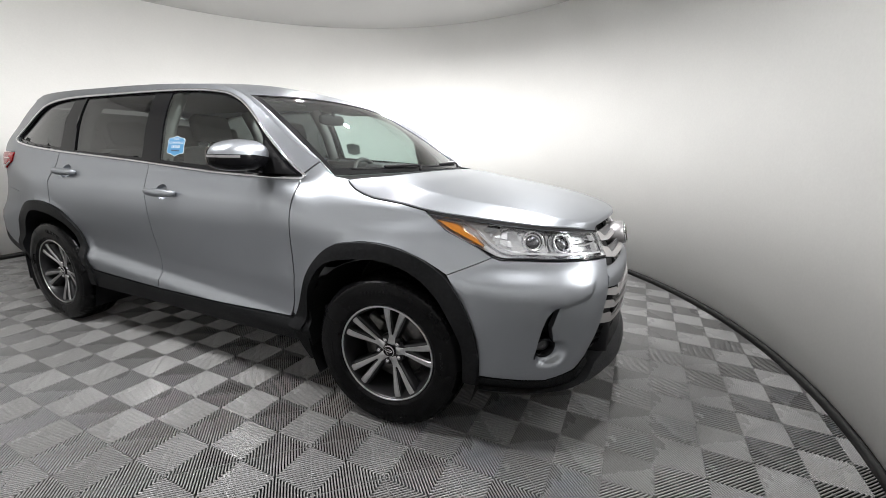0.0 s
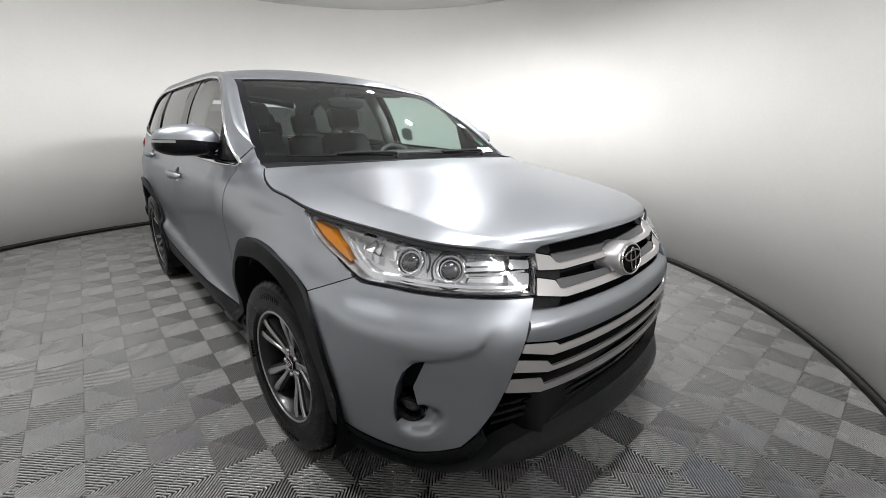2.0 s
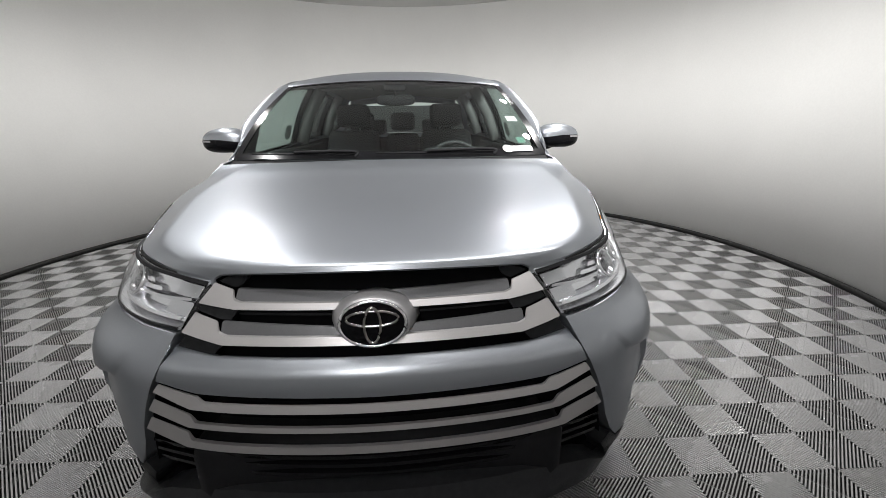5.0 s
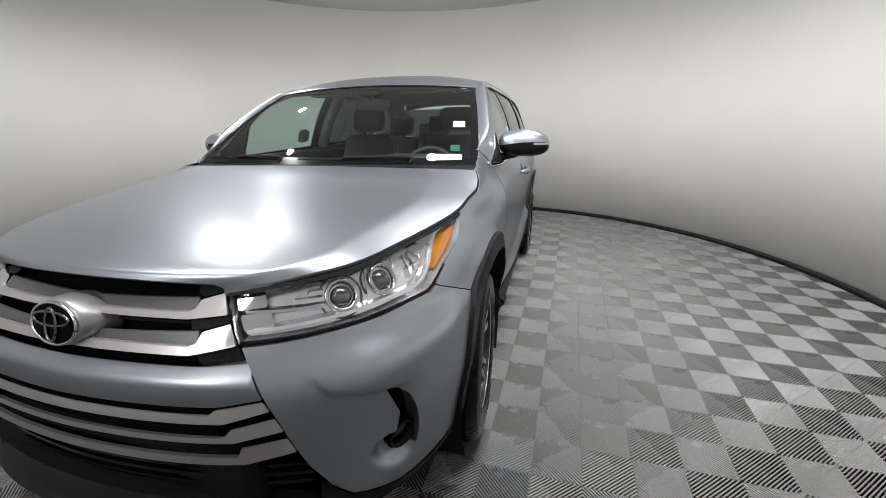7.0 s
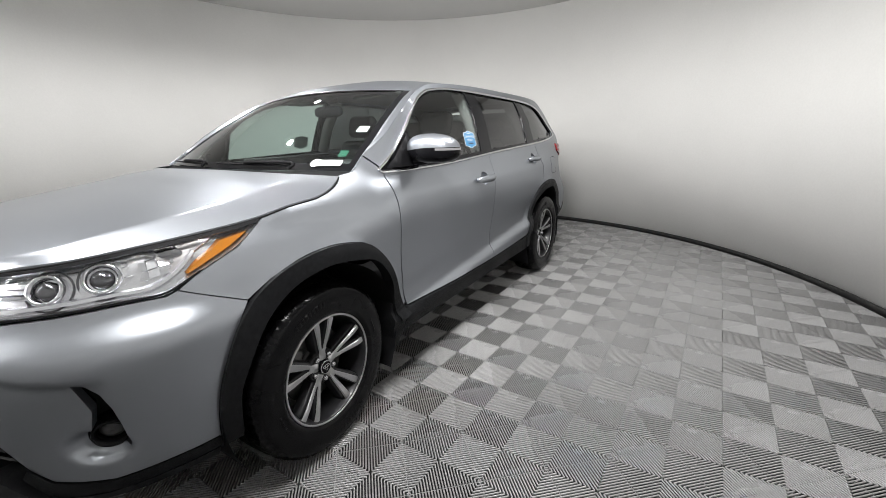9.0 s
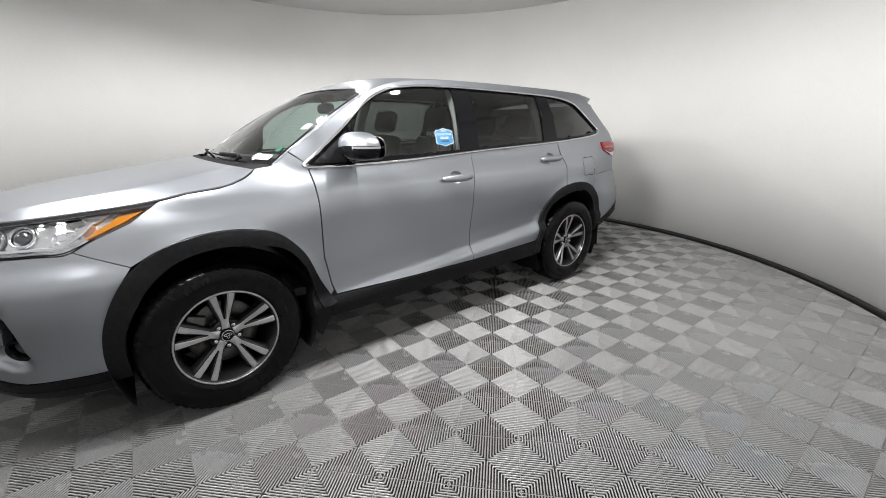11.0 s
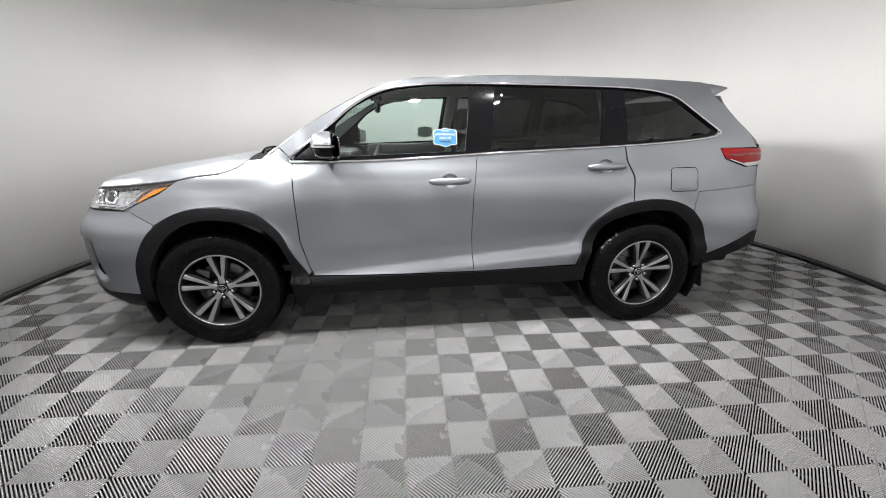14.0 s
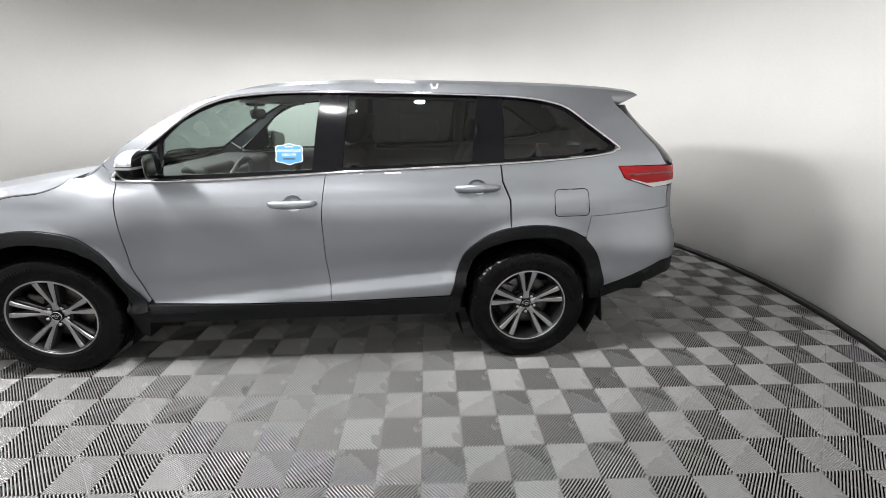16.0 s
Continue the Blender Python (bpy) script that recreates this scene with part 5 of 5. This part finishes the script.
# wipers
def wiper(u0, u1, v0, v1):
    pts = [ws_place(u0 + (u1 - u0) * k / 14, v0 + (v1 - v0) * k / 14, 0.022) for k in range(15)]
    w = part("wiper", tube(pts, lambda t: 0.007 - 0.003 * t, 6), M_BLACK, car)
    arm = [pts[0] + Vector((0, -0.03, -0.012)), pts[0] + Vector((0, -0.012, 0.014)), pts[6] + Vector((0, -0.006, 0.012)), pts[8] + Vector((0, -0.002, 0.008))]
    part("arm", tube(curve_points(arm, 4), 0.008, 6), M_BLACK, w)


wiper(0.62, -0.10, 0.035, 0.045)
wiper(-0.22, -0.86, 0.035, 0.05)

# ---- cabin ----
part("dashboard", joined(block(1.40, 0.42, 0.20, 0.06, (0, -0.80, 1.045), 4), block(1.30, 0.30, 0.4, 0.06, (0, -0.74, 0.82), 3), block(0.34, 0.05, 0.22, 0.02, (0, -0.58, 1.0), 2), block(0.42, 0.16, 0.07, 0.03, (0.38, -0.62, 1.145), 3)), M_TRIMGREY, car)
part("console", block(0.30, 0.9, 0.30, 0.05, (0, -0.15, 0.72), 3), M_TRIMGREY, car)
part("cabin_floor", block(1.60, 3.2, 0.05, 0.01, (0, 0.55, 0.46)), M_TRIMGREY, car)
for side in (1, -1):
    b = block(0.04, 1.6, 0.10, 0.02, (0.80, 0.25, 1.12), 2)
    part("door_card", mirrored(b) if side < 0 else b, M_TRIMGREY, car)
    for s0, z0, s1, z1 in ((0.225, 1.19, 0.27, 1.60), (1.12, 1.23, 1.12, 1.60)):
        b = tube([body(s0, z0, -0.085), body((s0 + s1) / 2, (z0 + z1) / 2, -0.085), body(s1, z1, -0.09)], 0.045, 8)
        part("pillar_trim", mirrored(b) if side < 0 else b, M_LINER, car)


def seat(x, y, w, back_h, head=True):
    s = part("seat", joined(block(w, 0.50, 0.14, 0.05, (x, y - 0.08, 0.70), 3), block(w * 0.9, 0.4, 0.2, 0.04, (x, y - 0.05, 0.56), 2)), M_FABRIC, car)
    b = block(w * 0.96, 0.14, back_h, 0.055, (0, 0, back_h / 2), 4)
    for v in b.verts:
        t = v.co.z / back_h
        v.co.x *= 1 - 0.20 * t * t
        v.co.y -= 0.03 * (1 - t) * (1 if v.co.y < 0 else 0)
    b.transform(Matrix.Translation((x, y + 0.17, 0.70)) @ Matrix.Rotation(radians(-17), 4, "X"))
    part("backrest", b, M_FABRIC, s)
    if head:
        h = block(min(0.27, w * 0.6), 0.10, 0.18, 0.045, (0, 0.0, back_h + 0.12), 4)
        h.transform(Matrix.Translation((x, y + 0.16, 0.70)) @ Matrix.Rotation(radians(-15), 4, "X"))
        part("headrest", h, M_FABRIC, s)
        for g in (-0.05, 0.05):
            p = tube([(g, 0, back_h - 0.02), (g, 0, back_h + 0.06)], 0.006, 6)
            p.transform(Matrix.Translation((x, y + 0.16, 0.70)) @ Matrix.Rotation(radians(-15), 4, "X"))
            part("headrest_post", p, M_CHROME, s)


for x in (-0.38, 0.38):
    seat(x, -0.02, 0.52, 0.60)
for x in (-0.42, 0.0, 0.42):
    seat(x, 0.86, 0.42, 0.56)
for x in (-0.35, 0.35):
    seat(x, 1.62, 0.5, 0.50)

# steering wheel
TURN = Matrix.Translation((0.38, -0.46, 1.035)) @ Matrix.Rotation(radians(-24), 4, "X")
b = tube([(0.185 * math.cos(2 * math.pi * k / 40), 0, 0.185 * math.sin(2 * math.pi * k / 40)) for k in range(40)], 0.0155, 10, closed=True)
b.transform(TURN)
sw = part("steering_wheel", b, M_TRIMGREY, car)
b = joined(block(0.16, 0.05, 0.13, 0.025, (0, -0.03, -0.01), 3), block(0.32, 0.02, 0.035, 0.008, (0, -0.015, 0.0)), block(0.05, 0.02, 0.16, 0.008, (0, -0.015, -0.09)))
b.transform(TURN)
part("steering_boss", b, M_TRIMGREY, sw)
b = tube([(0.38, -0.49, 1.02), (0.38, -0.68, 0.94)], 0.04, 10)
part("steering_column", b, M_TRIMGREY, sw)

# rear-view mirror and sensor pod behind the glass
b = ball(0.125, 0.022, 0.036, 0.6, 0.6)
b.transform(Matrix.Translation((0, -0.40, 1.475)))
rv = part("rear_view_mirror", b, M_BLACK, car)
part("stem", tube([(0, -0.41, 1.495), (0, -0.42, 1.55)], 0.012, 8), M_TRIMGREY, rv)
b = block(0.14, 0.10, 0.04, 0.018, (0, -0.41, 1.548), 3)
part("sensor_pod", b, M_BLACK, rv)
for x in (-0.36, 0.36):
    b = block(0.36, 0.13, 0.016, 0.007, (0.92 * x, -0.255, 1.552), 2)
    part("sun_visor", b, M_LINER, car)


# ---- stickers on the glass ----
def flat_on(m, pts, mat, name, parent=None, depth=0.0006, lift=0.0):
    """Flat cut-out in the (y, z) plane of frame m."""
    bm = bmesh.new()
    top = [bm.verts.new(m @ Vector((lift + depth, y, z))) for y, z in pts]
    low = [bm.verts.new(m @ Vector((lift, y, z))) for y, z in pts]
    bm.faces.new(top)
    bm.faces.new(low[::-1])
    for k in range(len(pts)):
        n = (k + 1) % len(pts)
        bm.faces.new((top[k], low[k], low[n], top[n]))
    bmesh.ops.recalc_face_normals(bm, faces=bm.faces[:])
    return part(name, bm, mat, parent, smooth=False)


def words(text, m, size, mat, parent, y=0.0, z=0.0, lift=0.001, flip=1):
    cu = bpy.data.curves.new("lettering", "FONT")
    cu.body, cu.size, cu.align_x, cu.align_y, cu.extrude = text, size, "CENTER", "CENTER", 0.0002
    cu.materials.append(mat)
    me = bpy.data.meshes.new_from_object(bpy.data.objects.new("tmp", cu))
    ob = new("lettering", me)
    me.materials.clear()
    me.materials.append(mat)
    # letters read along +y of the frame (or -y on the other side), upright along z
    face = Matrix(((0, 0, 1, lift), (flip, 0, 0, y), (0, 1, 0, z), (0, 0, 0, 1)))
    ob.matrix_world = m @ face
    ob.parent = parent
    return ob


BADGE = [(-0.070, -0.030), (-0.062, -0.040), (-0.035, -0.043), (0.0, -0.056), (0.035, -0.043), (0.062, -0.040), (0.070, -0.030), (0.066, 0.0), (0.070, 0.030), (0.058, 0.044), (0.030, 0.046), (0.0, 0.056), (-0.030, 0.046), (-0.058, 0.044), (-0.070, 0.030), (-0.066, 0.0)]
for side in (1, -1):
    m = stand(0.030, 1.278, -0.0115, side)
    st = tagged(flat_on(m, BADGE, M_BLUE, "window_sticker"), "blue shield-shaped dealer sticker on the front door window", "sticker", "stickers on the front door windows")
    rim = [(y * 1.06, z * 1.07) for y, z in BADGE]
    flat_on(m, rim, M_WHITE, "border", st, 0.0003, -0.0004)
    words("ADVANTAGE", m, 0.021, M_WHITE, st, 0, 0.018, flip=side)
    words("DEALER", m, 0.021, M_WHITE, st, 0, -0.004, flip=side)
    for k in range(6):
        flat_on(m, [(y, z) for y, z in ((-0.031 + 0.011 * k, -0.030), (-0.023 + 0.011 * k, -0.030), (-0.023 + 0.011 * k, -0.021), (-0.031 + 0.011 * k, -0.021))], M_INK, "bar", st, 0.0006, 0.0006)
    for k in range(3):
        flat_on(m, [(-0.016 + 0.016 * k + 0.005 * math.sin(2 * math.pi * j / 5), 0.040 + 0.005 * math.cos(2 * math.pi * j / 5)) for j in range(5)], M_WHITE, "star", st, 0.0006, 0.0006)


def ws_frame(u, v, out=-0.002):
    o = ws_place(u, v)
    x = (ws_place(u + 0.02, v) - ws_place(u - 0.02, v)).normalized()
    y = (ws_place(u, v + 0.02) - ws_place(u, v - 0.02)).normalized()
    n = x.cross(y).normalized()
    y = n.cross(x)
    o = o + n * out
    return Matrix(((n.x, x.x, y.x, o.x), (n.y, x.y, y.y, o.y), (n.z, x.z, y.z, o.z), (0, 0, 0, 1)))


def box_pts(w, h, y=0.0, z=0.0):
    return [(y - w / 2, z - h / 2), (y + w / 2, z - h / 2), (y + w / 2, z + h / 2), (y - w / 2, z + h / 2)]


m = ws_frame(0.80, 0.10, 0.007)
lab = [(-0.055 + 0.028 * math.cos(radians(a)), 0.028 * math.sin(radians(a))) for a in range(50, 311, 20)] + [(0.085, -0.020), (0.088, 0.0), (0.085, 0.020)]
st = tagged(flat_on(m, lab, M_WHITE, "windscreen_label"), "white paper label with a round mark low on the windscreen", "label")
flat_on(m, [(-0.055 + 0.021 * math.cos(radians(a)), 0.021 * math.sin(radians(a))) for a in range(60, 400, 12)] + [(-0.055 + 0.016 * math.cos(radians(a)), 0.016 * math.sin(radians(a))) for a in range(396, 59, -12)], M_INK, "mark", st, 0.0003, 0.0007)
flat_on(m, [(-0.066, -0.004), (-0.057, -0.012), (-0.040, 0.012), (-0.045, 0.014), (-0.057, -0.004), (-0.062, 0.0)], M_INK, "tick", st, 0.0003, 0.0007)
flat_on(m, box_pts(0.045, 0.005, 0.01, 0.008), M_GREENINK, "bar", st, 0.0003, 0.0007)
flat_on(m, box_pts(0.030, 0.004, 0.045, 0.009), M_INK, "bar", st, 0.0003, 0.0007)
flat_on(m, box_pts(0.060, 0.003, 0.03, -0.006), M_GREYINK, "bar", st, 0.0003, 0.0007)
m = ws_frame(0.875, 0.43)
st = tagged(flat_on(m, box_pts(0.062, 0.052), M_WHITE, "service_sticker"), "small white paper sticker inside the windscreen", "sticker")
for k in range(3):
    flat_on(m, box_pts(0.05, 0.005, 0, 0.012 - 0.014 * k), M_GREYINK, "bar", st, 0.0003, 0.0007)
m = ws_frame(0.86, 0.21)
tagged(flat_on(m, box_pts(0.046, 0.046), M_GREEN, "permit_sticker"), "small green square sticker inside the windscreen", "sticker")
m = ws_frame(0.90, 0.93)
tagged(flat_on(m, box_pts(0.032, 0.026), M_WHITE, "corner_sticker"), "tiny white sticker in the windscreen's upper corner", "sticker")

# ---- floor tiles: four quarters of slanting ribs, nested diamonds round the middle ----
CELL, RIBS, RIB_H = 0.1972, 24, 0.026
TILE_X, TILE_Y, TILE_TURN = 1.4185, 0.529, radians(-1.75)
pitch = 2 * CELL / RIBS


def rib_segments():
    """Rib centre lines of one tile, split by the notch along each quarter's diagonal: pairs of end points."""
    out = []
    for sx in (1, -1):
        for sy in (1, -1):
            for k in range(RIBS):
                c = (k + 0.5) * pitch
                a = (min(c, CELL), c - min(c, CELL))
                b = (a[1], a[0])
                mid = (c / 2, c / 2)
                n = 0.0012 / math.sqrt(2)
                for p, q in ((a, (mid[0] + n, mid[1] - n)), ((mid[0] - n, mid[1] + n), b)):
                    if abs(p[0] - q[0]) > 0.001 and p[0] > q[0]:
                        out.append((Vector((p[0] * sx, p[1] * sy)), Vector((q[0] * sx, q[1] * sy))))
    return out


ROUND = ((0.62, -RIB_H), (1.0, -0.0040), (0.97, -0.0024), (0.72, -0.0009), (0.38, -0.0002))


def add_rib(verts, faces, p, q, half=0.0030):
    """Upright rib with a rounded top."""
    d = (q - p).normalized()
    n = Vector((-d.y, d.x)) * half
    k = len(verts)
    prof = [(w, z) for w, z in ROUND] + [(-w, z) for w, z in reversed(ROUND)]
    for w, z in prof:
        verts += [(p.x + n.x * w, p.y + n.y * w, z), (q.x + n.x * w, q.y + n.y * w, z)]
    for i in range(0, 2 * len(prof) - 2, 2):
        faces.append((k + i, k + i + 1, k + i + 3, k + i + 2))


def add_bar(verts, faces, p, q):
    n = Vector((-(q - p).y, (q - p).x)).normalized() * 0.0016
    k = len(verts)
    verts += [(v.x, v.y, -0.005) for v in (p - n, q - n, q + n, p + n)]
    faces.append((k, k + 1, k + 2, k + 3))


def tile_mesh(name, segs, bars):
    verts, faces = [], []
    for p, q in segs:
        add_rib(verts, faces, p, q)
    for p, q in bars:
        add_bar(verts, faces, p, q)
    me = bpy.data.meshes.new(name)
    me.from_pydata(verts, [], faces)
    bm = bmesh.new()
    bm.from_mesh(me)
    bmesh.ops.recalc_face_normals(bm, faces=bm.faces[:])
    for f in bm.faces:
        if f.normal.z < -0.01:
            f.normal_flip()
    bm.to_mesh(me)
    bm.free()
    me.polygons.foreach_set("use_smooth", [True] * len(me.polygons))
    me.materials.append(M_TILE)
    return me


SEGS = rib_segments()
BARS = [(Vector((0, 0)), Vector((CELL * sx, CELL * sy))) for sx in (1, -1) for sy in (1, -1)]
full = tile_mesh("tile", SEGS, BARS)
turn = Matrix.Rotation(TILE_TURN, 2)
edge_segs, edge_bars = [], []
middle, limit = Vector((ROOM_X, ROOM_Y)), ROOM_R - 0.004


def clipped(p, q):
    """The piece of a segment within the round floor, or None."""
    d, f = q - p, p - middle
    a, b, c = d.dot(d), 2 * f.dot(d), f.dot(f) - limit**2
    disc = b * b - 4 * a * c
    if disc <= 0:
        return None
    t0, t1 = max(0, (-b - math.sqrt(disc)) / (2 * a)), min(1, (-b + math.sqrt(disc)) / (2 * a))
    return (p + d * t0, p + d * t1) if t1 - t0 > 0.02 else None


for i in range(-16, 10):
    for j in range(-14, 14):
        c = Vector((TILE_X, TILE_Y)) + turn @ Vector((2 * CELL * i, 2 * CELL * j))
        far = (c - middle).length
        if far < limit - 0.283:
            ob = new("tile", full)
            ob.location, ob.rotation_euler = (c.x, c.y, 0), (0, 0, TILE_TURN)
            ob.parent = floor
        elif far < limit + 0.283:
            edge_segs += [s for p, q in SEGS if (s := clipped(c + turn @ p, c + turn @ q))]
            edge_bars += [s for p, q in BARS if (s := clipped(c + turn @ p, c + turn @ q))]
cut = new("cut_tile_border", tile_mesh("cut_tile_border", edge_segs, edge_bars))
cut.parent = floor
tagged(cut, "ribbed tiles cut to the curve of the wall", "", kind="stuff")
